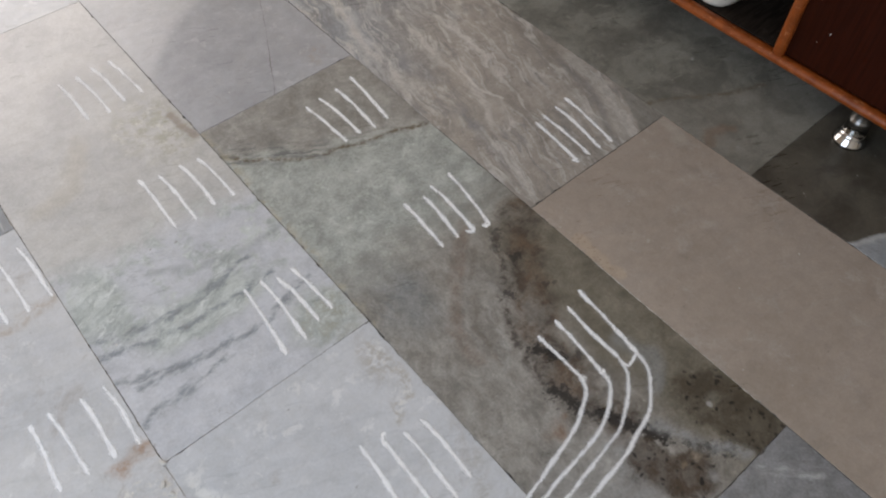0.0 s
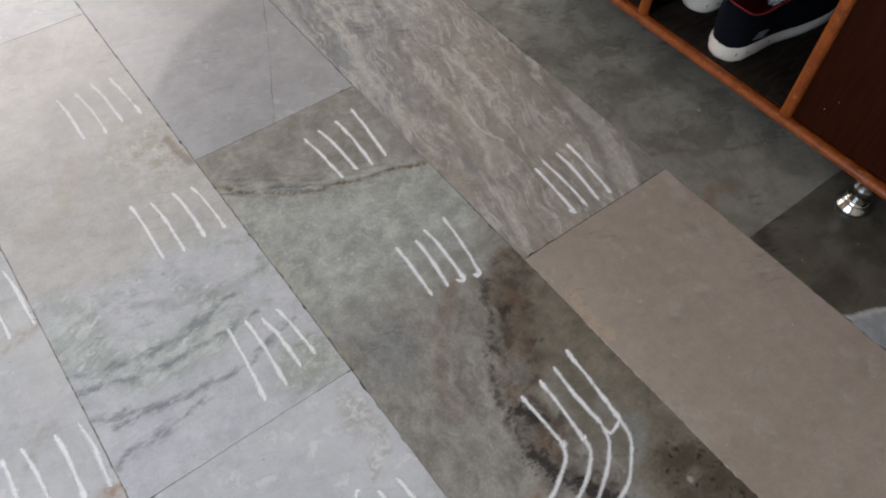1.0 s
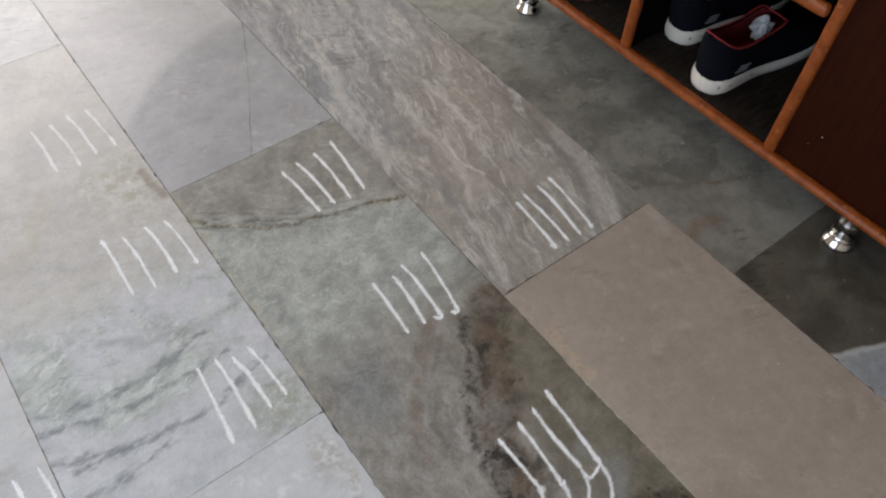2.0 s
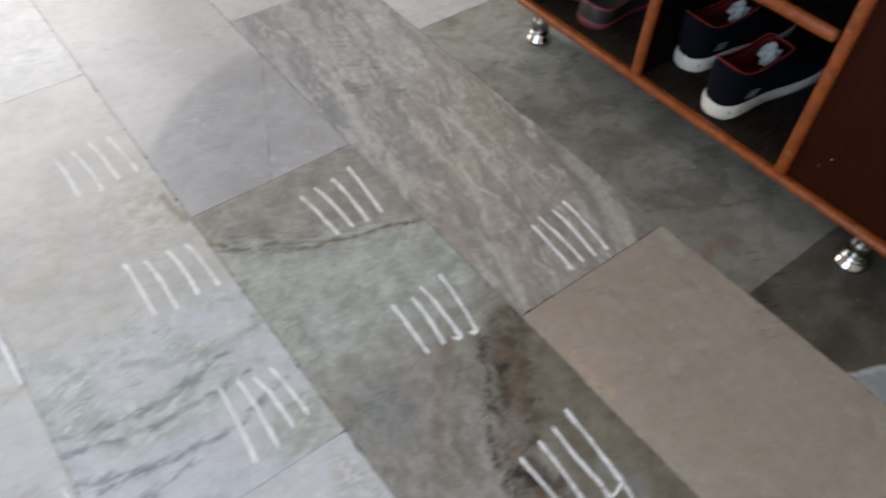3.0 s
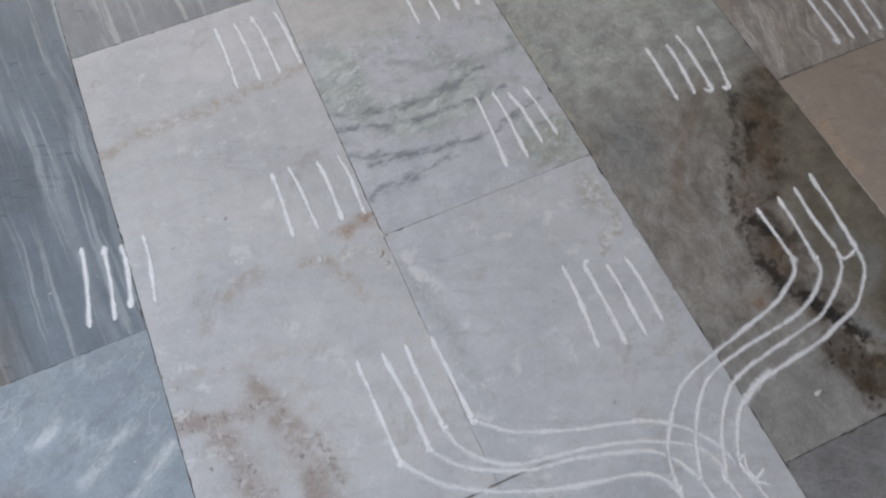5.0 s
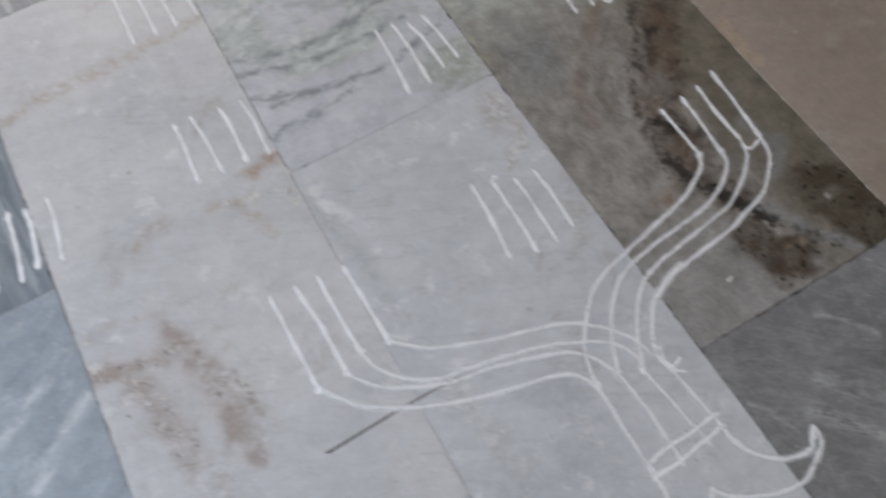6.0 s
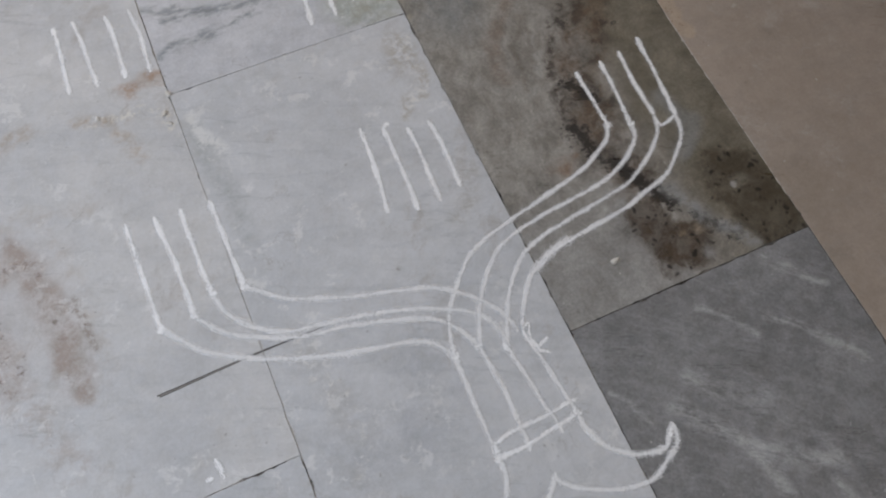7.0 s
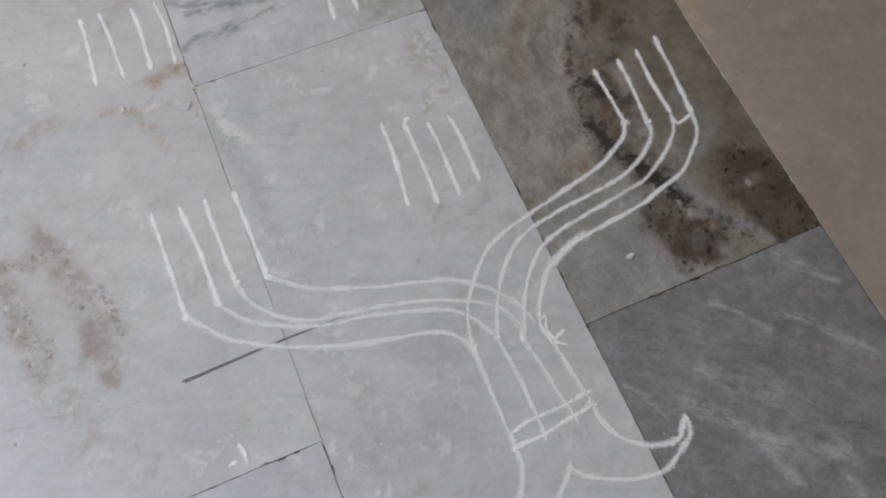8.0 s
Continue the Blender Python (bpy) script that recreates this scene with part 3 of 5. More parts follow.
def plain_pink_slab():
    # pinkish stone, its base warmed to include light bounced off cabinet and wall
    g, c = pale_marble("pinkish_beige_marble", (0.370, 0.308, 0.254), (0.317, 0.262, 0.212), vein=(0.28, 0.26, 0.24), veins=0.10, seed=6.6)
    w = g.warped(0.02, 16)
    c = g.mix(g.math("MULTIPLY", g.spot(w, (0.43, -0.02), 0.02, 0.14, (1.0, 1.0)), 0.35), c, (0.37, 0.31, 0.26))
    chip = g.trail(g.warped(0.016, 40), [(0.318, -0.085), (0.316, -0.12), (0.314, -0.165)], 0.006, 0.013)
    c = g.mix(g.math("MULTIPLY", chip, 0.9), c, (0.42, 0.335, 0.255))
    dots = g.step(g.cells(g.pos, 190), 0.12, 0.3, 1.0, 0.0)
    c = g.mix(g.math("MULTIPLY", g.math("MULTIPLY", chip, dots), 0.6), c, (0.20, 0.12, 0.07))
    c = g.mix(g.math("MULTIPLY", g.trail(g.warped(0.02, 30), [(0.60, -0.02), (0.585, -0.05)], 0.004, 0.02), 0.3), c, (0.50, 0.47, 0.42))
    w = g.warped(0.012, 40)
    c = g.mix(g.step(g.noise(w, 20, 8, 0.75), 0.52, 0.68, 0.0, 0.5), c, (0.44, 0.40, 0.365))
    c = g.mix(g.step(g.noise(g.vec("ADD", w, (3, 5, 0)), 13, 8, 0.72), 0.54, 0.70, 0.0, 0.5), c, (0.24, 0.205, 0.17))
    return polish(g, c, grain=0.6)


def lilac_slab():
    """Pale slab that turns grey-lilac towards one end, with a thin crack."""
    g, c = pale_marble("lilac_grey_marble", (0.50, 0.495, 0.49), (0.44, 0.44, 0.44), veins=0.12, seed=1.4)
    x, y = g.xy(g.warped(0.012, 14))
    bow = g.math("MULTIPLY", x, g.math("ADD", g.math("MULTIPLY", x, -2.3), 1.28))
    low = g.math("SUBTRACT", y, bow)
    c = g.mix(g.step(low, 0.600, 0.640, 0.85, 0.0), c, g.mix(g.step(g.noise(g.pos, 16, 6, 0.65), 0.36, 0.66), (0.295, 0.295, 0.305), (0.365, 0.365, 0.375)))
    crack = g.trail(g.warped(0.004, 40), [(0.306, 0.785), (0.27, 0.705), (0.237, 0.634), (0.186, 0.532), (0.147, 0.457)], 0.0002, 0.0015)
    c = g.mix(g.math("MULTIPLY", crack, g.step(g.noise(g.pos, 28, 4), 0.35, 0.6, 0.15, 0.8)), c, (0.12, 0.10, 0.085))
    patch = g.math("MULTIPLY", g.spot(g.warped(0.03, 26), (0.26, 0.50), 0.006, 0.035), g.step(g.noise(g.pos, 70, 5, 0.7), 0.45, 0.6))
    c = g.mix(g.math("MULTIPLY", patch, 0.6), c, (0.33, 0.29, 0.24))
    return polish(g, wear(g, c, 6.1, 0.35), grain=0.45)


def olive_slab():
    """Dark olive-grey cloudy slab with a ragged healed crack."""
    g = Graph("olive_grey_marble")
    w = g.warped(0.05, 8)
    m = g.noise(w, 14, 9, 0.7, 0.4)
    # olive stone, base darkened to include some of the shade beside the cabinet
    c = g.mix(g.step(m, 0.38, 0.64), (0.128, 0.120, 0.100), (0.218, 0.205, 0.172))
    c = g.mix(g.step(g.noise(w, 34, 8, 0.7), 0.56, 0.66, 0.0, 0.5), c, (0.30, 0.285, 0.242))
    x, y = g.xy(g.warped(0.03, 14))
    low = g.math("ADD", y, g.math("MULTIPLY", x, 0.5))
    c = g.mix(g.step(low, 0.325, 0.35, 0.8, 0.0), c, g.mix(g.step(m, 0.36, 0.64), (0.172, 0.158, 0.133), (0.228, 0.208, 0.176)))
    c = g.mix(g.math("MULTIPLY", g.step(y, 0.25, 0.60, 0.15, 0.95), g.step(m, 0.36, 0.60, 0.3, 1.0)), c, (0.315, 0.322, 0.285))
    crack = g.trail(g.warped(0.012, 30), [(0.607, 0.037), (0.64, 0.028), (0.69, 0.0), (0.735, -0.034), (0.80, -0.06)], 0.001, 0.007)
    c = g.mix(g.math("MULTIPLY", crack, g.step(g.noise(g.pos, 50, 5), 0.35, 0.6, 0.2, 0.9)), c, (0.15, 0.12, 0.085))
    spot = g.trail(g.warped(0.02, 28), [(0.615, -0.09), (0.64, -0.07), (0.668, -0.085)], 0.002, 0.014)
    c = g.mix(g.math("MULTIPLY", spot, 0.6), c, (0.19, 0.125, 0.085))
    return polish(g, c)


def umber_slab():
    """Dark brown-grey slab with a pale vein that parts it from a bluer end."""
    g = Graph("umber_grey_marble")
    w = g.warped(0.05, 9)
    m = g.noise(w, 14, 7, 0.66, 0.3)
    # brown-grey stone; contact shade under the cabinet is put into this base too
    c = g.mix(g.step(m, 0.33, 0.68), (0.056, 0.048, 0.037), (0.112, 0.098, 0.076))
    x, y = g.xy(g.warped(0.012, 14))
    low = g.math("ADD", y, g.math("MULTIPLY", x, 0.45))
    c = g.mix(g.step(low, -0.075, -0.062, 1.0, 0.0), c, g.mix(g.step(m, 0.36, 0.66), (0.27, 0.28, 0.285), (0.36, 0.365, 0.365)))
    vein = g.trail(g.warped(0.008, 24), [(0.610, -0.342), (0.645, -0.36), (0.693, -0.38), (0.78, -0.42)], 0.001, 0.007)
    c = g.mix(g.math("MULTIPLY", vein, 0.7), c, (0.50, 0.50, 0.49))
    c = g.mix(g.math("MULTIPLY", g.spot(g.warped(0.015, 40), (0.726, -0.286), 0.004, 0.02), 0.85), c, (0.06, 0.05, 0.04))
    return polish(g, c)


def slate_slab():
    """Dark grey slab with pale slanting wisps."""
    g = Graph("wispy_dark_grey_marble")
    w = g.warped(0.035, 10)
    s = g.place(w, 41, (0.28, 1, 1))
    m = g.noise(w, 14, 9, 0.7)
    c = g.mix(g.step(m, 0.36, 0.66), (0.180, 0.178, 0.177), (0.238, 0.236, 0.235))
    fibre = g.noise(g.place(g.pos, 41, (0.2, 1, 1)), 170, 6, 0.75)
    c = g.mix(g.step(fibre, 0.48, 0.68, 0.0, 0.30), c, (0.32, 0.32, 0.32))
    c = g.mix(g.step(fibre, 0.34, 0.48, 0.3, 0.0), c, (0.16, 0.16, 0.162))
    x, y = g.xy(w)
    low = g.math("SUBTRACT", y, g.math("MULTIPLY", x, 0.3))
    cloud = g.noise(s, 30, 9, 0.74, 0.4)
    c = g.mix(g.math("MULTIPLY", g.step(low, -0.60, -0.52, 1.0, 0.3), g.step(cloud, 0.53, 0.66, 0.0, 0.40)), c, (0.38, 0.38, 0.38))
    for pts, r in (([(0.143, -0.477), (0.166, -0.498), (0.184, -0.528)], 0.008), ([(0.205, -0.515), (0.234, -0.540), (0.252, -0.568), (0.273, -0.595)], 0.009),
                   ([(0.233, -0.461), (0.261, -0.488), (0.284, -0.508)], 0.010), ([(0.011, -0.525), (0.022, -0.543), (0.037, -0.565)], 0.007),
                   ([(0.093, -0.537), (0.121, -0.572)], 0.014), ([(0.065, -0.561), (0.089, -0.590), (0.113, -0.619), (0.146, -0.651), (0.189, -0.670)], 0.016),
                   ([(0.117, -0.633), (0.128, -0.679)], 0.012), ([(0.174, -0.681), (0.180, -0.713)], 0.010)):
        k = g.math("MULTIPLY", g.trail(g.warped(0.014, 30), pts, 0.0, r), g.step(g.noise(g.place(g.pos, 41, (0.3, 1, 1)), 90, 6, 0.75), 0.38, 0.58, 0.0, 0.62))
        c = g.mix(k, c, (0.46, 0.46, 0.45))
    return polish(g, c, grain=1.4)


WHITE, GREY_WHITE, STAINED = white_slab(), grey_white_slab(), stained_white_slab()
STREAK_BLUE = streaked_slab("blue_streaked_marble", (0.150, 0.176, 0.198), (0.36, 0.39, 0.405), -5, 0.0, 0.7, 0.0)
STREAK_TAN = streaked_slab("tan_streaked_marble", (0.205, 0.215, 0.222), (0.44, 0.445, 0.44), -4, 7.0)
WATERY, GREEN, DARK, FLOW = watery_slab(), green_vein_slab(), dark_stain_slab(), flowing_slab()
PINK, LILAC, OLIVE, UMBER, SLATE = plain_pink_slab(), lilac_slab(), olive_slab(), umber_slab(), slate_slab()


def grout_material():
    """Old cement in the joints: dark with dirt, pale where it was pointed again, flush and stone-coloured in some stretches."""
    g = Graph("dirty_cement_joint")
    x, y = g.xy(g.pos)
    pale = g.step(g.noise(g.pos, 46, 7, 0.75), 0.42, 0.54)
    c = g.mix(pale, (0.085, 0.072, 0.06), (0.43, 0.41, 0.375))
    dirt = g.math("MAXIMUM", g.step(x, -0.02, 0.03), g.step(g.noise(g.pos, 24, 8, 0.75), 0.50, 0.58))
    c = g.mix(g.math("MULTIPLY", dirt, 0.80), c, g.mix(g.step(g.noise(g.pos, 60, 4), 0.5, 0.66), (0.022, 0.018, 0.014), (0.11, 0.095, 0.075)))
    patchy = g.step(g.noise(g.pos, 85, 7, 0.78), 0.40, 0.52, 0.45, 1.0)
    for a, b, colour in (((-0.299, -0.005), (-0.299, -0.44), (0.50, 0.495, 0.48)), ((0.306, 0.235), (0.306, 0.44), (0.30, 0.285, 0.262)), ((0.611, 0.005), (0.611, 0.30), (0.25, 0.235, 0.21)),
                         ((0.02, 0.459), (0.25, 0.459), (0.29, 0.28, 0.27)), ((0.306, -0.14), (0.306, -0.39), (0.50, 0.47, 0.43)), ((-0.20, 0.003), (-0.09, 0.003), (0.46, 0.45, 0.43)), ((-0.27, 0.915), (-0.03, 0.915), (0.66, 0.64, 0.60)), ((0.004, -0.05), (0.004, -0.20), (0.30, 0.29, 0.27))):
        c = g.mix(g.math("MULTIPLY", g.segment_band(g.warped(0.006, 40), a, b, 0.008, 0.022), patchy), c, colour)
    return g.done(c, 0.9, 0, g.noise(g.pos, 400, 3), 0.4)


def painted_wall():
    g = Graph("cream_wall_paint")
    n = g.noise(g.pos, 3, 5)
    c = g.mix(g.step(n, 0.3, 0.7), (0.54, 0.47, 0.39), (0.60, 0.53, 0.44))
    return g.done(c, 0.75, 0, g.noise(g.pos, 180, 4), 0.15)


def ceiling_paint():
    g = Graph("white_ceiling_paint")
    c = g.mix(g.step(g.noise(g.pos, 4, 5), 0.3, 0.7), (0.70, 0.69, 0.66), (0.76, 0.75, 0.73))
    return g.done(c, 0.8, 0, g.noise(g.pos, 160, 4), 0.12)


def chalk_material(name, dense):
    g = Graph(name)
    uv = g.t.nodes.new("ShaderNodeUVMap")
    u, v = g.xy(uv.outputs[0])
    inside = g.math("SUBTRACT", 1.0, g.math("ABSOLUTE", v))
    grain = g.noise(g.pos, 560, 6, 0.82)
    fleck = g.noise(g.pos, 1500, 3, 0.7)
    drift = g.noise(g.pos, 30, 4, 0.65)
    solid = g.math("ADD", g.math("MULTIPLY", inside, 1.9), g.math("MULTIPLY", g.math("SUBTRACT", grain, 0.5), 7.5))
    solid = g.math("ADD", solid, g.math("MULTIPLY", g.math("SUBTRACT", fleck, 0.5), 2.5))
    solid = g.math("ADD", solid, g.math("MULTIPLY", g.math("SUBTRACT", drift, 0.56), 3.0))
    cover = g.step(solid, -0.1, 1.2)
    c = g.mix(g.step(grain, 0.3, 0.7), (0.82, 0.82, 0.81), (0.93, 0.93, 0.92))
    g.done(c, 0.95, 0, fleck, 0.15, 0.0004, spec=0.1)
    clear = g.t.nodes.new("ShaderNodeBsdfTransparent")
    mixer = g.t.nodes.new("ShaderNodeMixShader")
    g.put(mixer.inputs[0], g.math("MULTIPLY", cover, dense))
    g.t.links.new(clear.outputs[0], mixer.inputs[1])
    g.t.links.new(g.b.outputs[0], mixer.inputs[2])
    g.t.links.new(mixer.outputs[0], g.t.nodes["Material Output"].inputs[0])
    return g.m


def wood_trim_material():
    g = Graph("varnished_orange_brown_wood")
    n = g.noise(g.pos, 55, 6, 0.65)
    c = g.mix(g.step(n, 0.3, 0.7), (0.135, 0.029, 0.0045), (0.235, 0.056, 0.008))
    worn = g.step(g.noise(g.vec("MULTIPLY", g.pos, (1, 0.55, 1)), 170, 8, 0.8), 0.575, 0.63)
    c = g.mix(g.math("MULTIPLY", worn, 0.65), c, (0.40, 0.17, 0.07))
    return g.done(c, g.step(n, 0.3, 0.7, 0.30, 0.48), 0, g.math("SUBTRACT", n, worn), 0.3, 0.0008, spec=0.3)


def laminate_material(name, a, b, rough, dusty, spec):
    g = Graph(name)
    n = g.noise(g.vec("MULTIPLY", g.pos, (6, 50, 3)), 4, 6, 0.6)
    c = g.mix(g.step(n, 0.32, 0.68), a, b)
    dust = g.step(g.noise(g.pos, 48, 6, 0.7), 0.55, 0.8, 0.0, dusty)
    c = g.mix(dust, c, (0.16, 0.14, 0.12))
    return g.done(c, g.step(g.noise(g.pos, 20, 4), 0.3, 0.7, rough, rough + 0.12), 0, n, 0.015, 0.0005, spec=spec)


def plain(name, colour, rough=0.5, metal=0.0, scale=120, spread=0.15, bump=0.15, spec=None):
    g = Graph(name)
    n = g.noise(g.pos, scale, 5, 0.65)
    k = g.noise(g.pos, scale / 8, 4, 0.6)
    lo, hi = tuple(x * (1 - spread) for x in colour), tuple(min(1, x * (1 + spread)) for x in colour)
    c = g.mix(g.math("MULTIPLY", g.math("ADD", n, k), 0.5), lo, hi)
    return g.done(c, g.step(k, 0.3, 0.7, rough * 0.9, min(1, rough * 1.1)), metal, n, bump, 0.001, spec)


GROUT, WALL_PAINT, CEILING_PAINT, CHALK = grout_material(), painted_wall(), ceiling_paint(), chalk_material("white_chalk_powder", 0.97)
CHALK_THIN = chalk_material("thin_chalk_powder", 0.84)
CHALK_FAINT = chalk_material("faint_rubbed_chalk_powder", 0.78)
TRIM = wood_trim_material()
DOOR_RED = laminate_material("dark_red_brown_laminate", (0.016, 0.0029, 0.0009), (0.025, 0.0046, 0.0014), 0.32, 0.006, 0.07)
# near-black base: the shade inside the cabinet is put into the colour
INSIDE_SHADED = laminate_material("dusty_shade_darkened_laminate", (0.0020, 0.0013, 0.0009), (0.0038, 0.0026, 0.0018), 0.7, 0.02, 0.03)
BOARD = laminate_material("dusty_bottom_laminate", (0.011, 0.0078, 0.0058), (0.024, 0.0178, 0.0135), 0.8, 0.25, 0.05)
CHROME = plain("polished_chrome", (0.46, 0.45, 0.43), 0.12, 1.0, 90, 0.06, 0.0)
NAVY = plain("navy_black_knit", (0.0042, 0.0046, 0.0072), 0.9, 0, 900, 0.35, 0.5, 0.06)
SOLE_WHITE = plain("scuffed_white_rubber", (0.50, 0.455, 0.39), 0.6, 0, 110, 0.3, 0.35)
LINING_RED = plain("red_fabric_lining", (0.20, 0.009, 0.008), 0.85, 0, 700, 0.25, 0.4)
PAPER = plain("crumpled_white_paper", (0.50, 0.51, 0.52), 0.8, 0, 60, 0.08, 0.3)
BLACK_LEATHER = plain("black_leather", (0.018, 0.015, 0.015), 0.45, 0, 300, 0.3, 0.2)
MAROON = plain("maroon_leather_rim", (0.12, 0.022, 0.026), 0.5, 0, 260, 0.25, 0.2)
INSOLE = plain("worn_grey_insole", (0.085, 0.075, 0.072), 0.8, 0, 180, 0.3, 0.2)
BRASS = plain("brass_buckle", (0.72, 0.55, 0.30), 0.25, 1.0, 100, 0.1, 0.05)
GREY_MARK = plain("grey_print", (0.16, 0.16, 0.17), 0.7, 0, 300, 0.1, 0.05)
STRAW_PALE = plain("pale_straw_pith", (0.40, 0.38, 0.34), 0.8, 0, 500, 0.2, 0.2)
STRAW = plain("dry_grey_brown_straw", (0.085, 0.078, 0.07), 0.7, 0, 500, 0.35, 0.4)
PAINT_SPECK = plain("white_paint_speck", (0.75, 0.73, 0.68), 0.6)
CRUMB = plain("pale_plaster_crumb", (0.58, 0.56, 0.51), 0.9, 0, 500, 0.2, 0.5)


# ---------------------------------------------------------------- mesh helpers
def mesh_of(name, bm, material, smooth=False):
    bmesh.ops.recalc_face_normals(bm, faces=bm.faces)
    me = bpy.data.meshes.new(name)
    bm.to_mesh(me)
    bm.free()
    me.materials.append(material)
    if smooth:
        for p in me.polygons:
            p.use_smooth = True
    return me


def part(name, bm, material, parent=None, label="", smooth=False):
    ob = new(name, mesh_of(name, bm, material, smooth))
    if parent:
        ob.parent = parent
    if label:
        ob["label"] = label
    return ob


def thing(name, label, category, group="", kind="", at=None):
    ob = new(name)
    ob.empty_display_size = 0.05
    if at:
        ob.matrix_world = at
    return tagged(ob, label, category, group, kind)


def box(x0, x1, y0, y1, z0, z1, bevel=0.0, segments=2, bm=None):
    bm = bm or bmesh.new()
    made = bmesh.ops.create_cube(bm, size=1)["verts"]
    for v in made:
        v.co = Vector((x0 + (v.co.x + 0.5) * (x1 - x0), y0 + (v.co.y + 0.5) * (y1 - y0), z0 + (v.co.z + 0.5) * (z1 - z0)))
    if bevel:
        edges = {e for v in made for e in v.link_edges}
        bmesh.ops.bevel(bm, geom=list(edges), offset=bevel, segments=segments, profile=0.5, affect="EDGES")
    return bm


def lathe(profile, steps=28, at=(0, 0, 0)):
    bm = bmesh.new()
    rings = []
    for r, z in profile:
        rings.append([bm.verts.new((at[0] + r * math.cos(a), at[1] + r * math.sin(a), at[2] + z)) for a in (2 * math.pi * i / steps for i in range(steps))])
    for a, b in zip(rings, rings[1:]):
        for i in range(steps):
            bm.faces.new((a[i], a[(i + 1) % steps], b[(i + 1) % steps], b[i]))
    bm.faces.new(rings[0][::-1])
    bm.faces.new(rings[-1])
    return bm


def tube(points, radius, steps=8, closed=False):
    """A round cord along points."""
    bm = bmesh.new()
    pts = [Vector(p) for p in points]
    n = len(pts)
    rings = []
    for i, p in enumerate(pts):
        a = pts[(i - 1) % n] if closed or i else pts[0]
        b = pts[(i + 1) % n] if closed or i < n - 1 else pts[-1]
        t = (b - a).normalized()
        side = t.cross(Vector((0, 0, 1)))
        side = side.normalized() if side.length > 1e-4 else Vector((1, 0, 0))
        up = side.cross(t)
        rings.append([bm.verts.new(p + radius * (math.cos(q) * side + math.sin(q) * up)) for q in (2 * math.pi * k / steps for k in range(steps))])
    pairs = list(zip(rings, rings[1:] + rings[:1])) if closed else list(zip(rings, rings[1:]))
    for a, b in pairs:
        for k in range(steps):
            bm.faces.new((a[k], a[(k + 1) % steps], b[(k + 1) % steps], b[k]))
    if not closed:
        bm.faces.new(rings[0][::-1])
        bm.faces.new(rings[-1])
    return bm


def spline(points, gap):
    """Even points, about gap apart, on a smooth curve through points."""
    p = [Vector(q) for q in points]
    p = [2 * p[0] - p[1]] + p + [2 * p[-1] - p[-2]]
    out = []
    for a, b, c, d in zip(p, p[1:], p[2:], p[3:]):
        n = max(2, round((c - b).length / gap))
        for i in range(n):
            t = i / n
            out.append(0.5 * (2 * b + (c - a) * t + (2 * a - 5 * b + 4 * c - d) * t * t + (3 * b - a - 3 * c + d) * t ** 3))
    out.append(p[-2])
    return out


# ---------------------------------------------------------------- the room
W, E, S, N, H = -1.83, 1.20, -1.83, 2.72, 2.70   # inner faces of walls, ceiling
T = 0.12


def wall(name, x0, x1, y0, y1, hole=None, along="x"):
    """A wall with, perhaps, one opening: (from, to, sill, head) along its length."""
    bm = bmesh.new()
    if not hole:
        box(x0, x1, y0, y1, -0.05, H, bm=bm)
    else:
        a, b, lo, hi = hole
        if along == "x":
            spans = [(x0, a, y0, y1, -0.05, H), (b, x1, y0, y1, -0.05, H), (a, b, y0, y1, hi, H), (a, b, y0, y1, -0.05, lo)]
        else:
            spans = [(x0, x1, y0, a, -0.05, H), (x0, x1, b, y1, -0.05, H), (x0, x1, a, b, hi, H), (x0, x1, a, b, -0.05, lo)]
        for s in spans:
            if s[5] - s[4] > 0.06:
                box(*s, bm=bm)
    ob = part(name, bm, WALL_PAINT)
    return tagged(ob, "plain cream painted plaster wall of the room", "wall", kind="structure")


wall("wall_north", W, E, N, N + T, (-1.20, 0.60, 0.0, 2.10), "x")
wall("wall_south", W, E, S - T, S)
wall("wall_west", W - T, W, S - T, N + T, (-1.27, 0.37, 0.32, 1.68), "y")
wall("wall_east", E, E + T, S - T, N + T)
tagged(part("ceiling", box(W - T, E + T, S - T, N + T, H, H + 0.1), CEILING_PAINT), "plain white painted room ceiling", "ceiling", kind="structure")


def outside_ground():
    g = Graph("pale_concrete_yard")
    c = g.mix(g.step(g.noise(g.pos, 3, 6), 0.3, 0.7), (0.30, 0.29, 0.27), (0.38, 0.37, 0.34))
    m = g.done(c, 0.9, 0, g.noise(g.pos, 60, 5), 0.3)
    bm = bmesh.new()
    bmesh.ops.create_grid(bm, x_segments=8, y_segments=8, size=60)
    bmesh.ops.translate(bm, verts=bm.verts, vec=(0, 0, -0.12))
    tagged(part("ground", bm, m), "pale concrete yard outside the house", "ground", kind="structure")


outside_ground()

# ---------------------------------------------------------------- shoe cabinet
FRONT, BACK, LEFT, RIGHT = 0.742, 1.10, 0.530, -0.86
BOARD_LOW, BOARD_TOP, CAB_TOP = 0.090, 0.108, 0.86


def strip(name, x0, x1, y0, y1, z0, z1, parent, label=""):
    return part(name, box(x0, x1, y0, y1, z0, z1, 0.007, 3), TRIM, parent, label, True)


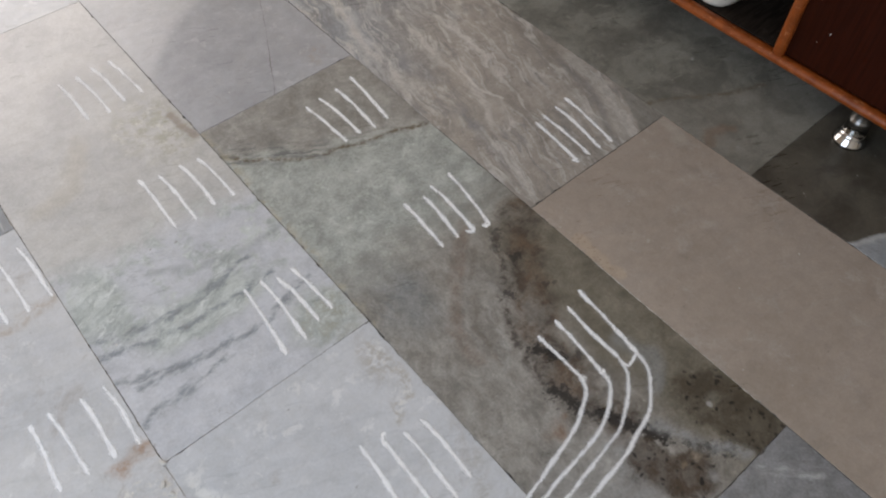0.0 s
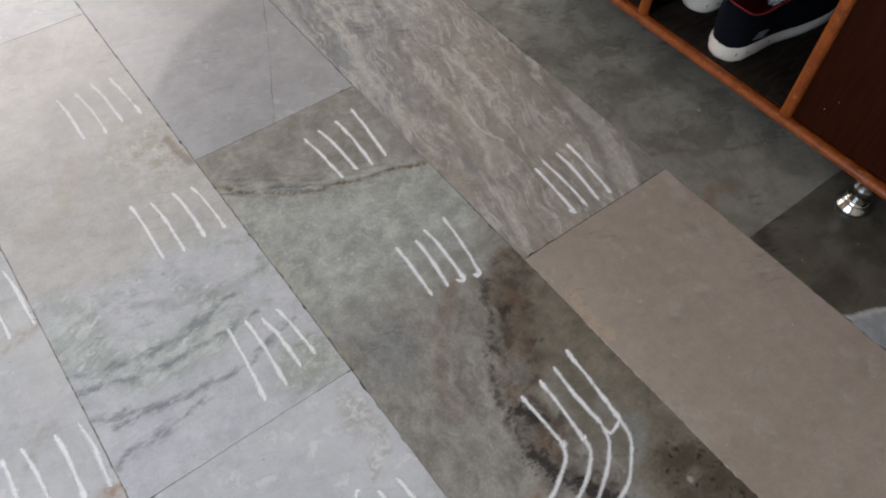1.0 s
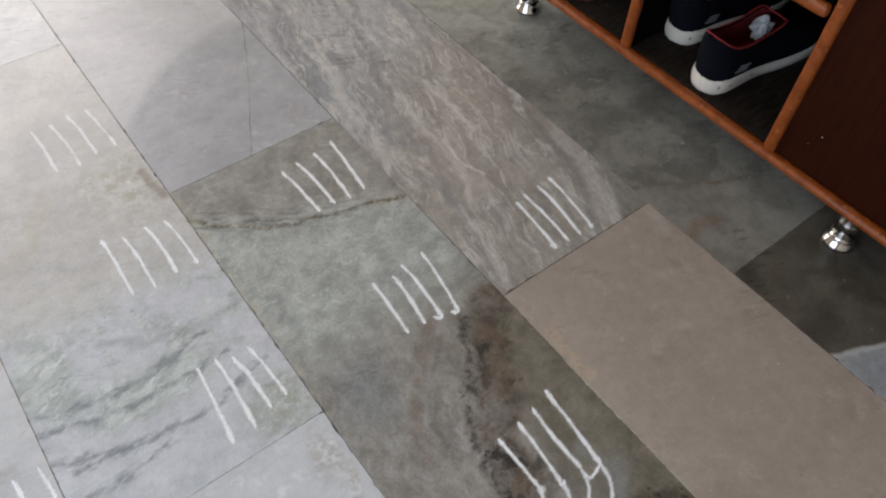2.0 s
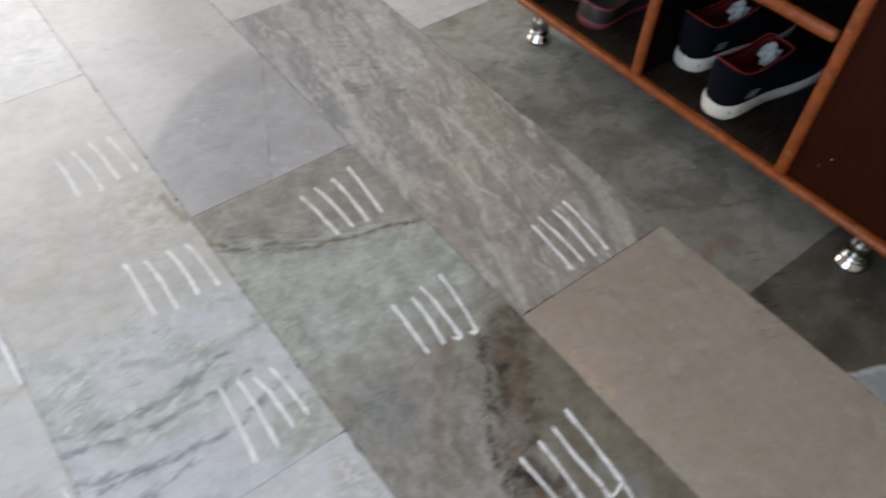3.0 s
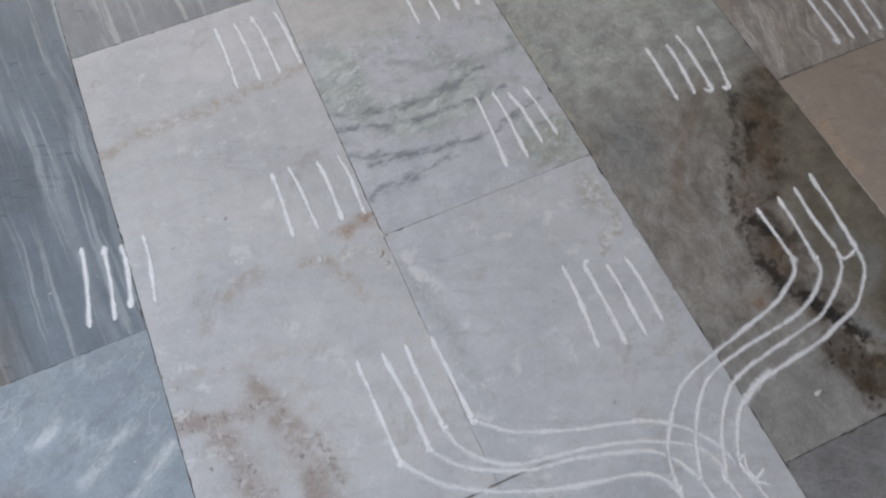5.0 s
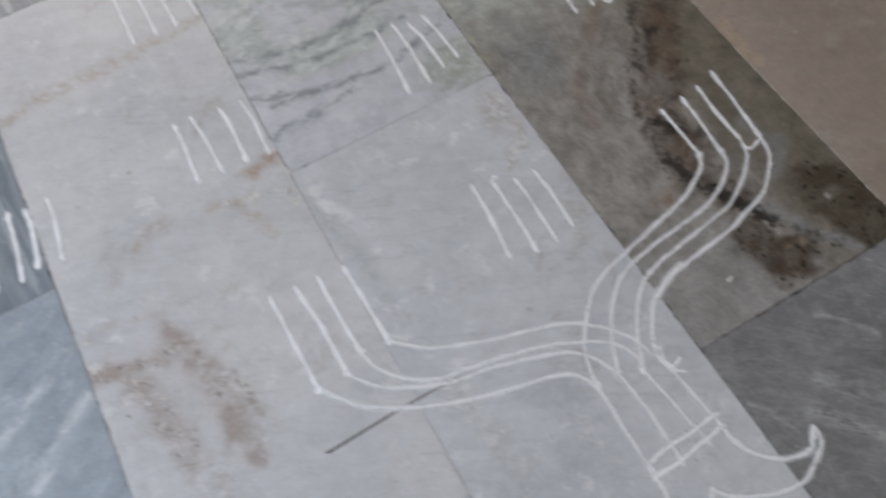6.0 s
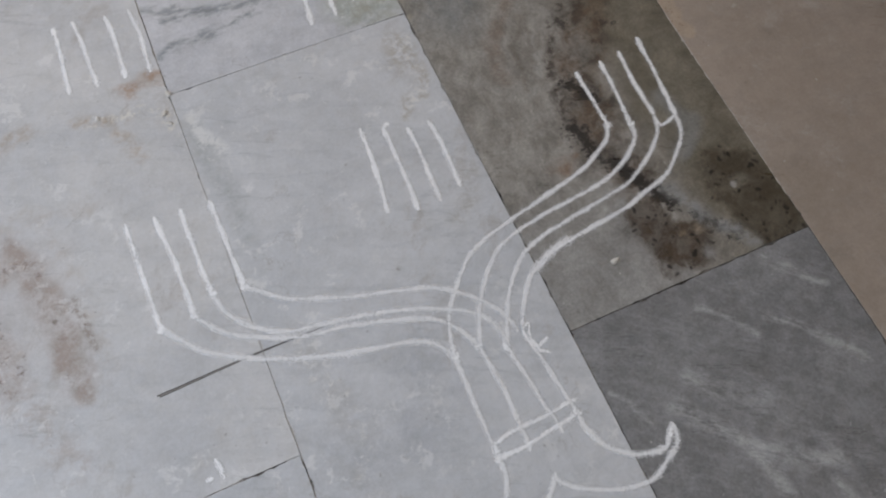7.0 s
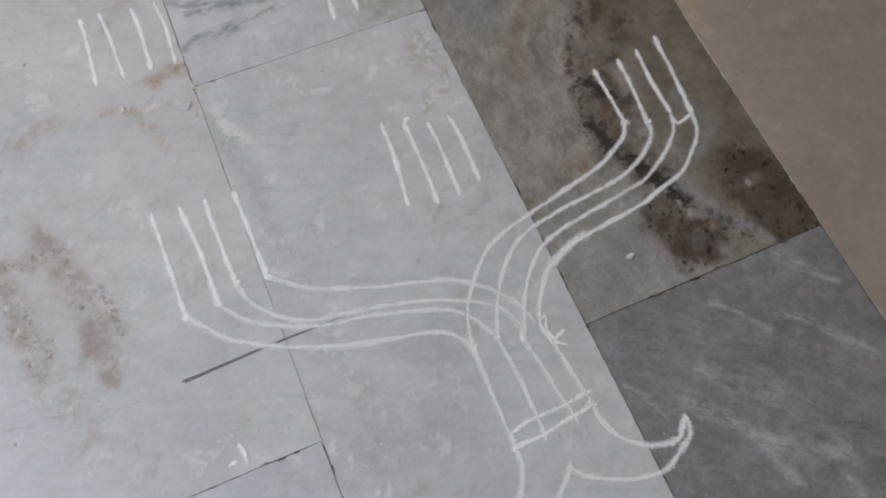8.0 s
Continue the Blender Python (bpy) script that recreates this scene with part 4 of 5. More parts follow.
def build_cabinet():
    cab = thing("shoe_cabinet", "dark red-brown shoe cabinet with orange wood edging on chrome legs", "cabinet")
    inner = FRONT + 0.014
    part("bottom_board", box(inner, BACK, RIGHT, LEFT, BOARD_LOW, BOARD_TOP), BOARD, cab, "dusty dark bottom board")
    part("top_board", box(inner, BACK, RIGHT, LEFT, CAB_TOP - 0.022, CAB_TOP), DOOR_RED, cab)
    # back panel, dividers and shelves wear the colour darkened for the inner shade
    part("back_panel", box(BACK - 0.008, BACK - 0.002, RIGHT + 0.02, LEFT - 0.02, BOARD_TOP, CAB_TOP - 0.022), INSIDE_SHADED, cab)
    for y in (LEFT - 0.011, 0.222, -0.078, RIGHT + 0.011):
        end = y in (LEFT - 0.011, RIGHT + 0.011)
        part("side_panel" if end else "divider", box(inner, BACK - 0.008, y - 0.009, y + 0.009, BOARD_TOP, CAB_TOP - 0.022), DOOR_RED if end else INSIDE_SHADED, cab)
        strip("edge_strip", FRONT - 0.002, inner, y - 0.0095, y + 0.0095, BOARD_TOP - 0.008, CAB_TOP - 0.014, cab, "rounded orange-brown wood edging")
    strip("edge_strip", FRONT - 0.006, inner, RIGHT, LEFT, BOARD_LOW + 0.003, BOARD_TOP + 0.0005, cab, "rounded orange-brown wood edging, chipped")
    strip("edge_strip", FRONT - 0.006, inner, RIGHT, LEFT, CAB_TOP - 0.024, CAB_TOP + 0.001, cab, "rounded orange-brown wood edging")
    for a, b, z in ((0.2160, -0.0645, 0.338), (0.2160, -0.0645, 0.60), (0.5130, 0.2280, 0.338), (0.5130, 0.2280, 0.60)):
        part("shelf", box(inner, BACK - 0.009, b + 0.004, a - 0.004, z - 0.009, z + 0.009), INSIDE_SHADED, cab)
        strip("edge_strip", FRONT - 0.001, inner, b, a, z - 0.0095, z + 0.0095, cab, "rounded orange-brown wood edging")
    for y0, y1, knob_y in ((-0.462, -0.0815, -0.425), (-0.836, -0.465, -0.50)):
        door = part("door", box(FRONT + 0.006, FRONT + 0.024, y0 + 0.002, y1 - 0.002, BOARD_TOP + 0.003, CAB_TOP - 0.026, 0.001, 1), DOOR_RED, cab, "glossy dark red-brown laminate door")
        knob = part("knob", lathe([(0.006, 0.0), (0.006, 0.012), (0.013, 0.016), (0.014, 0.022), (0.009, 0.027)], 20), CHROME, door, "small chrome knob", True)
        knob.matrix_local = pose(FRONT + 0.006, knob_y, 0.56, 0, -90, 0)
        if y1 > -0.2:
            for y, z, r in ((-0.137, 0.177, 0.0010), (-0.124, 0.156, 0.0007)):
                bm = bmesh.new()
                bmesh.ops.create_icosphere(bm, subdivisions=1, radius=r)
                bmesh.ops.transform(bm, matrix=pose(FRONT + 0.0058, y, z) @ Matrix.Diagonal((0.15, 0.7, 1.3, 1)), verts=bm.verts)
                part("paint_speck", bm, PAINT_SPECK, door, "white paint speck")
    for x in (0.795, 1.05):
        for y in (0.505, -0.225, -0.80):
            stem = part("leg", lathe([(0.0182, 0.021), (0.0174, 0.042), (0.0180, 0.0435), (0.0180, 0.0465), (0.0172, 0.048), (0.0166, BOARD_LOW - 0.0045), (0.024, BOARD_LOW - 0.004), (0.024, BOARD_LOW)], 28, (x, y, 0)), CHROME, cab, "shiny chrome leg", True)
            part("flange", lathe([(0.0258, 0.0), (0.0268, 0.003), (0.0260, 0.006), (0.0225, 0.011), (0.0198, 0.017), (0.0185, 0.0225)], 28, (x, y, 0)), CHROME, stem, "flared chrome foot", True)
    return cab


build_cabinet()


# ---------------------------------------------------------------- shoes
def outline(s, length, width):
    """Half width of a sole and the middle line's swing at s (0 heel, 1 toe)."""
    w = width * (0.40 + 0.10 * math.sin(math.pi * min(1, max(0, (s - 0.35) / 0.75))) - 0.035 * math.exp(-((s - 0.40) / 0.13) ** 2))
    end = min(1, s / 0.11), min(1, (1 - s) / 0.20)
    w *= math.sqrt(max(0.0, 1 - (1 - end[0]) ** 2)) * math.sqrt(max(0.0, 1 - (1 - end[1]) ** 2))
    return max(w, 0.002)


def loft(rings, capped=True, closed=True):
    bm = bmesh.new()
    rows = [[bm.verts.new(p) for p in r] for r in rings]
    n = len(rows[0])
    for a, b in zip(rows, rows[1:]):
        for i in range(n if closed else n - 1):
            bm.faces.new((a[i], a[(i + 1) % n], b[(i + 1) % n], b[i]))
    if capped and closed:
        bm.faces.new(rows[0][::-1])
        bm.faces.new(rows[-1])
    return bm


STATIONS = [0.0, 0.012, 0.03, 0.06, 0.1, 0.15, 0.2, 0.26, 0.32, 0.38, 0.44, 0.5, 0.57, 0.64, 0.71, 0.78, 0.85, 0.91, 0.95, 0.98, 1.0]


def upper_shell(length, width, base, top, opening, inset=0.0, wall_lean=0.0):
    """Open shell of a shoe's upper; top(s) is its height, opening(s) half the gap's share."""
    left, right = [], []
    for s in STATIONS:
        w = max(0.001, outline(s, length, width) - inset) if 0 < s < 1 else 0.0
        h = max(0.002, top(s) - inset)
        gap = opening(s)
        for half, side in ((left, -1), (right, 1)):
            ring = []
            limit = math.pi / 2 * (1 - gap)
            for i in range(12):
                ang = limit * i / 11
                yy = w * max(0.0, math.cos(ang)) ** (0.62 if gap else 0.8)
                zz = h * math.sin(ang) / max(0.35, math.sin(limit))
                ring.append((inset + s * (length - 2 * inset), side * yy, base + zz))
            half.append(ring)
    bm = loft(left, False, False)
    rows = [[bm.verts.new(p) for p in ring] for ring in right]
    for a, b in zip(rows, rows[1:]):
        for i in range(11):
            bm.faces.new((a[i], b[i], b[i + 1], a[i + 1]))
    bmesh.ops.remove_doubles(bm, verts=bm.verts, dist=0.0002)
    return bm


def sneaker(at):
    """Slip-on trainer: heel at the origin, toe along x."""
    L, Wd = 0.280, 0.084
    shoe = thing("sneaker", "navy-black knit slip-on trainer with white sole and red lining", "shoe", "sneakers in the cabinet", at=at)
    rings = []
    for s in STATIONS:
        w = outline(s, L, Wd)
        rise = 0.029 + 0.003 * math.exp(-(s / 0.10) ** 2) - 0.006 * s + 0.003 * math.sin(9 * s)
        under = 0.010 * max(0, (s - 0.72) / 0.28) ** 2 + 0.002 * math.exp(-(s / 0.03) ** 2)
        r = []
        for y, z in ((-0.86, under), (-0.98, under + 0.004), (-1.06, under + 0.012), (-1.03, under + rise * 0.7), (-0.97, under + rise), (0.97, under + rise), (1.03, under + rise * 0.7), (1.06, under + 0.012), (0.98, under + 0.004), (0.86, under)):
            r.append((s * L, y * w, z))
        rings.append(r)
    sole = part("sole", loft(rings), SOLE_WHITE, shoe, "thick scuffed white rubber sole", True)
    for k, (s, y) in enumerate(((0.05, 0.9), (0.12, 0.97), (0.30, 0.92))):
        w = outline(s, L, Wd)
        bm = bmesh.new()
        bmesh.ops.create_icosphere(bm, subdivisions=2, radius=0.0026)
        bmesh.ops.transform(bm, matrix=pose(s * L, -w * 1.03, 0.018) @ Matrix.Diagonal((1.6, 0.25, 1, 1)), verts=bm.verts)
        part("scuff", bm, GREY_MARK, sole, "dark scuff mark")

    def top(s):
        collar = 0.062 + 0.026 * math.exp(-(s / 0.09) ** 2) - 0.004 * math.exp(-((s - 0.25) / 0.12) ** 2)
        vamp = 0.072 - 0.052 * max(0, (s - 0.50) / 0.50) ** 0.85
        return collar if s < 0.38 else (vamp if s > 0.55 else collar + (vamp - collar) * (s - 0.38) / 0.17)

    def gap(s):
        if s < 0.03 or s > 0.549:
            return 0.0
        return 0.60 * max(0.0, 1 - abs((s - 0.29) / 0.26) ** 2.4) ** 0.5

    def lean(bm):
        for v in bm.verts:
            v.co.x -= 0.28 * max(0.0, v.co.z - 0.030) * max(0.0, 1 - v.co.x / 0.26)
        return bm

    shell = part("upper", lean(upper_shell(L, Wd * 0.97, 0.026, top, gap)), NAVY, shoe, "navy-black knitted upper", True)
    lining = part("lining", lean(upper_shell(L, Wd * 0.97, 0.027, top, gap, 0.0035)), LINING_RED, shoe, "red fabric lining", True)
    rim_l, rim_r = [], []
    for s in [0.035, 0.045] + [x / 40 for x in range(2, 22)]:
        lim = math.pi / 2 * (1 - gap(s))
        w = outline(s, L, Wd * 0.97)
        y = w * math.cos(lim) ** 0.62
        rim_r.append((s * L, y, 0.026 + top(s)))
        rim_l.append((s * L, -y, 0.026 + top(s)))
    part("collar", lean(tube(rim_r + rim_l[::-1], 0.0016, 8, True)), LINING_RED, shoe, "red padded collar", True)
    insole = [[(s * L, k * outline(s, L, Wd) * 0.86, 0.036) for k in (-1, -0.3, 0.3, 1)] for s in STATIONS]
    part("insole", loft(insole, False, False), LINING_RED, shoe)
    # crumpled paper stuffed into the opening
    bm = bmesh.new()
    bmesh.ops.create_icosphere(bm, subdivisions=3, radius=1)
    for v in bm.verts:
        f = noise.noise(v.co * 1.7) * 0.55 + abs(noise.noise(v.co * 2.9)) * 0.55
        v.co = v.co * (0.8 + f)
    bmesh.ops.transform(bm, matrix=pose(0.122, 0.006, 0.072, 0, -24, 15) @ Matrix.Diagonal((0.021, 0.014, 0.013, 1)), verts=bm.verts)
    part("paper_stuffing", bm, PAPER, shoe, "crumpled white paper wad")
    for i in range(3):
        w = outline(0.16, L, Wd)
        mark = part("mark", box(0.030 + 0.003 * i, 0.052 + 0.002 * i, -0.0008, 0.0008, 0.0, 0.0016), GREY_MARK, shoe, "small grey printed mark")
        mark.matrix_local = pose(0.0, -outline(0.14, L, Wd * 0.97) * 0.99, 0.046 + 0.005 * i, 14, 0, -7)
    return shoe


def loafer(at, buckle):
    """Low dark slip-on with a maroon rim."""
    L, Wd = 0.245, 0.088
    shoe = thing("loafer", "low black leather slip-on shoe with maroon rim and brass buckle", "shoe", "loafers in the cabinet", at=at)
    rings = []
    for s in STATIONS:
        w = outline(s, L, Wd)
        rings.append([(s * L, y * w, z) for y, z in ((-0.9, 0.0), (-1.04, 0.004), (-1.04, 0.012), (-0.96, 0.015), (0.96, 0.015), (1.04, 0.012), (1.04, 0.004), (0.9, 0.0))])
    part("sole", loft(rings), MAROON, shoe, "maroon sole edge", True)

    def top(s):
        return 0.026 + 0.006 * math.exp(-(s / 0.06) ** 2) if s < 0.45 else max(0.018, 0.044 - 0.020 * ((s - 0.45) / 0.55))

    def gap(s):
        return 0.0 if s < 0.01 or s > 0.56 else 0.80 * math.sqrt(max(0.0, 1 - abs((s - 0.28) / 0.28) ** 3))

    part("upper", upper_shell(L, Wd, 0.013, top, gap), BLACK_LEATHER, shoe, "black leather upper", True)
    part("lining", upper_shell(L, Wd, 0.013, top, gap, 0.003), BLACK_LEATHER, shoe, "", True)
    a, b = [], []
    for s in [x / 40 for x in range(1, 24)]:
        y = outline(s, L, Wd) * math.cos(math.pi / 2 * (1 - gap(s))) ** 0.62
        a.append((s * L, y, 0.013 + top(s)))
        b.append((s * L, -y, 0.013 + top(s)))
    part("rim", tube(a + b[::-1], 0.0035, 8, True), MAROON, shoe, "maroon leather rim", True)
    part("insole", loft([[(s * L, k * outline(s, L, Wd) * 0.9, 0.018) for k in (-1, -0.3, 0.3, 1)] for s in STATIONS], False, False), INSOLE, shoe, "worn grey insole")
    if buckle:
        bit = part("buckle", box(-0.014, 0.014, -0.018, 0.018, -0.003, 0.003, 0.0025, 3), BRASS, shoe, "brass buckle on the vamp", True)
        bit.matrix_local = pose(0.143, -0.010, 0.058, 0, 12, 10)
    return shoe


sneaker(pose(0.760, 0.076, BOARD_TOP, 0, 0, -4))
sneaker(pose(0.820, 0.188, BOARD_TOP, 0, 0, -5))
loafer(pose(0.772, 0.375, BOARD_TOP, 0, 0, 5), True)
loafer(pose(0.815, 0.462, BOARD_TOP, 0, 0, 2), True)


# ---------------------------------------------------------------- chalk drawing
def chalk_line(points, width, parent, name="stroke", seed=0.0, material=CHALK):
    """A raised, uneven line of chalk powder on the floor through points (x, y)."""
    pts = spline([(x, y, 0) for x, y in points], 0.0022)
    bm = bmesh.new()
    uv = bm.loops.layers.uv.new("UVMap")
    rows, run = [], 0.0
    n = len(pts)
    for i, p in enumerate(pts):
        t = (pts[min(i + 1, n - 1)] - pts[max(i - 1, 0)]).normalized()
        side = Vector((-t.y, t.x, 0))
        if i:
            run += (p - pts[i - 1]).length
        f = noise.noise(Vector((run * 70, seed, 0.3))) * 0.22 + noise.noise(Vector((run * 260, seed, 4.1))) * 0.14
        end = min(i, n - 1 - i) / 3.0
        w = width * 0.5 * (1.0 + f) * (0.55 + 0.45 * min(1, end)) * (1.0 + 0.22 * math.exp(-((i - 3) / 3.0) ** 2) + 0.28 * math.exp(-((n - 4 - i) / 3.0) ** 2))
        p = p + side * noise.noise(Vector((run * 45, seed, 9.0))) * width * 0.14
        h = 0.00022 * (0.8 + 0.5 * noise.noise(Vector((run * 150, seed, 6.0))))
        rows.append(([bm.verts.new(p + side * w * k + Vector((0, 0, 0.00012 + h * max(0.0, 1 - k * k / 1.7)))) for k in (-1.3, -0.65, 0, 0.65, 1.3)], run))
    for (a, ra), (b, rb) in zip(rows, rows[1:]):
        for k in range(4):
            face = bm.faces.new((a[k], a[k + 1], b[k + 1], b[k]))
            for loop, (r, q) in zip(face.loops, ((ra, k), (ra, k + 1), (rb, k + 1), (rb, k))):
                loop[uv].uv = (r, (q - 2) / 2.0)
    return part(name, bm, material, parent, "", True)


COUNT = [0]


def bars(strokes, width=0.0067, bend=0.0022):
    """A set of four short strokes: (x, y, x, y) from the far to the near end."""
    mark = thing("chalk_mark", "four short white chalk strokes drawn on the marble floor", "chalk drawing", "sets of four chalk strokes", at=pose(*strokes[0][:2], 0))
    for x0, y0, x1, y1 in strokes:
        COUNT[0] += 1
        k = COUNT[0]
        d = bend * (0.5 + 0.9 * abs(math.sin(k * 2.4)))
        ox, oy = strokes[0][:2]
        x0, x1, y0, y1 = x0 - ox, x1 - ox, y0 - oy, y1 - oy
        pts = [(x0, y0), (x0 + (x1 - x0) * 0.35 + d, y0 + (y1 - y0) * 0.33), (x0 + (x1 - x0) * 0.7 + d * 0.6, y0 + (y1 - y0) * 0.70), (x1, y1)]
        chalk_line(pts, width, mark, seed=k * 3.7)
    return mark


bars([(-0.122, 0.719, -0.119, 0.604), (-0.091, 0.718, -0.084, 0.597), (-0.061, 0.724, -0.053, 0.606), (-0.030, 0.721, -0.020, 0.606)])
bars([(0.170, 0.400, 0.176, 0.291), (0.199, 0.403, 0.204, 0.291), (0.234, 0.405, 0.230, 0.286), (0.271, 0.414, 0.258, 0.290)])
bars([(-0.117, 0.432, -0.118, 0.310), (-0.089, 0.420, -0.087, 0.305), (-0.054, 0.419, -0.051, 0.312), (-0.025, 0.414, -0.019, 0.310)])
bars([(0.166, 0.132, 0.159, 0.032), (0.197, 0.125, 0.187, 0.031), (0.219, 0.134, 0.213, 0.025), (0.257, 0.136, 0.238, 0.019)])
bars([(0.438, 0.128, 0.428, 0.021), (0.458, 0.134, 0.453, 0.020), (0.489, 0.134, 0.476, 0.020), (0.516, 0.138, 0.501, 0.017)])
bars([(-0.098, 0.154, -0.108, 0.031), (-0.073, 0.152, -0.076, 0.033), (-0.053, 0.142, -0.047, 0.046), (-0.030, 0.143, -0.022, 0.050)])
bars([(-0.402, 0.432, -0.402, 0.308), (-0.372, 0.428, -0.368, 0.309), (-0.345, 0.431, -0.338, 0.310), (-0.310, 0.426, -0.305, 0.313)])
bars([(-0.403, 0.152, -0.407, 0.050), (-0.379, 0.153, -0.373, 0.047), (-0.340, 0.146, -0.340, 0.046), (-0.311, 0.145, -0.310, 0.043)])
bars([(-0.662, 0.147, -0.675, 0.033), (-0.635, 0.138, -0.644, 0.030), (-0.614, 0.130, -0.622, 0.038), (-0.585, 0.132, -0.593, 0.034)])
bars([(-0.109, -0.129, -0.120, -0.243), (-0.084, -0.141, -0.087, -0.253), (-0.058, -0.150, -0.060, -0.253), (-0.032, -0.150, -0.032, -0.245)])
figure = thing("chalk_figure", "branching white chalk figure of parallel curving lines on the floor", "chalk drawing")


def draw(name, width, *lines):
    for line in lines:
        COUNT[0] += 1
        chalk_line(line, width, figure, name, COUNT[0] * 3.7, CHALK_FAINT if "rubbed" in name else CHALK_THIN if "line" in name else CHALK)


def dabs():
    """Extra powder where a stroke was begun, hooked or retouched."""
    spots = [(-0.389, -0.271), (-0.352, -0.270), (-0.327, -0.256), (-0.294, -0.262), (0.161, -0.240), (0.187, -0.250)]
    spots += [(-0.119, -0.421), (-0.091, -0.422), (-0.065, -0.433), (-0.122, -0.532), (-0.029, -0.524)]
    for x, y in spots:
        COUNT[0] += 1
        k = COUNT[0]
        a, d = k * 1.7, 0.0045
        line = [(x - d * math.cos(a), y - d * math.sin(a)), (x, y), (x + d * math.cos(a + 0.6), y + d * math.sin(a + 0.6))]
        chalk_line(line, 0.0095, figure, "dab", k * 3.7)


dabs()
draw("retouched_line", 0.0105, [(0.056, -0.353), (0.040, -0.3545), (0.024, -0.358), (0.008, -0.366), (-0.004, -0.372)])
draw("hook", 0.0055, [(0.213, 0.025), (0.207, 0.028), (0.203, 0.034)], [(0.238, 0.019), (0.232, 0.022), (0.228, 0.026)],
     [(-0.084, -0.141), (-0.079, -0.136), (-0.075, -0.137)], [(0.428, 0.021), (0.426, 0.027), (0.424, 0.032)])
draw("short_stroke", 0.0067,
     [(-0.391, -0.139), (-0.390, -0.207), (-0.389, -0.270)],
     [(-0.360, -0.143), (-0.354, -0.207), (-0.352, -0.272)],
     [(-0.331, -0.145), (-0.330, -0.210), (-0.328, -0.257)],
     [(-0.298, -0.148), (-0.296, -0.206), (-0.294, -0.261)])
draw("rubbed_line", 0.0070,
     [(-0.388, -0.272), (-0.357, -0.309), (-0.316, -0.336), (-0.272, -0.356), (-0.221, -0.373), (-0.168, -0.385), (-0.139, -0.396), (-0.125, -0.410), (-0.119, -0.421)],
     [(-0.352, -0.272), (-0.329, -0.300), (-0.287, -0.326), (-0.247, -0.340), (-0.205, -0.347), (-0.158, -0.361), (-0.124, -0.375), (-0.105, -0.393), (-0.091, -0.422)])
draw("rubbed_line", 0.0070,
     [(-0.328, -0.257), (-0.320, -0.282), (-0.295, -0.311), (-0.262, -0.328), (-0.214, -0.337), (-0.166, -0.348), (-0.119, -0.365), (-0.077, -0.390), (-0.063, -0.415), (-0.065, -0.433)],
     [(-0.294, -0.261), (-0.256, -0.292), (-0.205, -0.313), (-0.157, -0.328), (-0.110, -0.343), (-0.084, -0.362), (-0.065, -0.380), (-0.050, -0.406), (-0.047, -0.424)])
draw("short_stroke", 0.0062,
     [(0.160, -0.160), (0.161, -0.200), (0.161, -0.236)],
     [(0.195, -0.157), (0.192, -0.204), (0.187, -0.249)],
     [(0.223, -0.153), (0.219, -0.198), (0.219, -0.250)],
     [(0.254, -0.144), (0.249, -0.201), (0.242, -0.262)])
draw("curved_line", 0.0060,
     [(0.161, -0.236), (0.152, -0.255), (0.119, -0.275), (0.087, -0.286), (-0.003, -0.306), (-0.035, -0.315), (-0.063, -0.329), (-0.088, -0.355), (-0.108, -0.381), (-0.119, -0.421)],
     [(0.187, -0.249), (0.180, -0.271), (0.152, -0.292), (0.115, -0.305), (0.032, -0.315), (-0.012, -0.325), (-0.037, -0.340), (-0.069, -0.377), (-0.091, -0.422)])
draw("curved_line", 0.0060,
     [(0.219, -0.250), (0.206, -0.278), (0.155, -0.314), (0.112, -0.323), (0.064, -0.330), (0.025, -0.337), (-0.006, -0.350), (-0.038, -0.383), (-0.065, -0.433)],
     [(0.242, -0.262), (0.233, -0.289), (0.195, -0.323), (0.158, -0.335), (0.124, -0.344), (0.056, -0.353), (0.022, -0.358), (-0.007, -0.374), (-0.029, -0.401), (-0.042, -0.424)])
draw("stem_line", 0.0061,
     [(-0.119, -0.421), (-0.120, -0.456), (-0.121, -0.494), (-0.122, -0.532)],
     [(-0.091, -0.422), (-0.088, -0.457), (-0.087, -0.496), (-0.089, -0.539)],
     [(-0.065, -0.433), (-0.060, -0.462), (-0.057, -0.496), (-0.051, -0.536)],
     [(-0.042, -0.424), (-0.035, -0.473), (-0.032, -0.500), (-0.029, -0.524)])
draw("crossbar", 0.0064,
     [(-0.120, -0.518), (-0.095, -0.514), (-0.062, -0.514), (-0.023, -0.511)],
     [(-0.122, -0.532), (-0.091, -0.532), (-0.056, -0.528), (-0.029, -0.524)],
     [(-0.120, -0.518), (-0.122, -0.532)])
draw("curl_line", 0.0064,
     [(-0.029, -0.524), (-0.028, -0.543), (-0.017, -0.566), (0.001, -0.582), (0.023, -0.590), (0.039, -0.590)],
     [(0.039, -0.590), (0.053, -0.573), (0.049, -0.591), (0.028, -0.604)],
     [(0.028, -0.604), (0.011, -0.611), (-0.015, -0.610), (-0.042, -0.601), (-0.067, -0.586), (-0.080, -0.571)],
     [(-0.076, -0.567), (-0.088, -0.581), (-0.107, -0.596)],
     [(-0.121, -0.534), (-0.123, -0.554), (-0.140, -0.582)])
draw("smudge", 0.0062, [(-0.377, -0.419), (-0.375, -0.430), (-0.374, -0.441)], [(-0.392, -0.436), (-0.384, -0.436)])
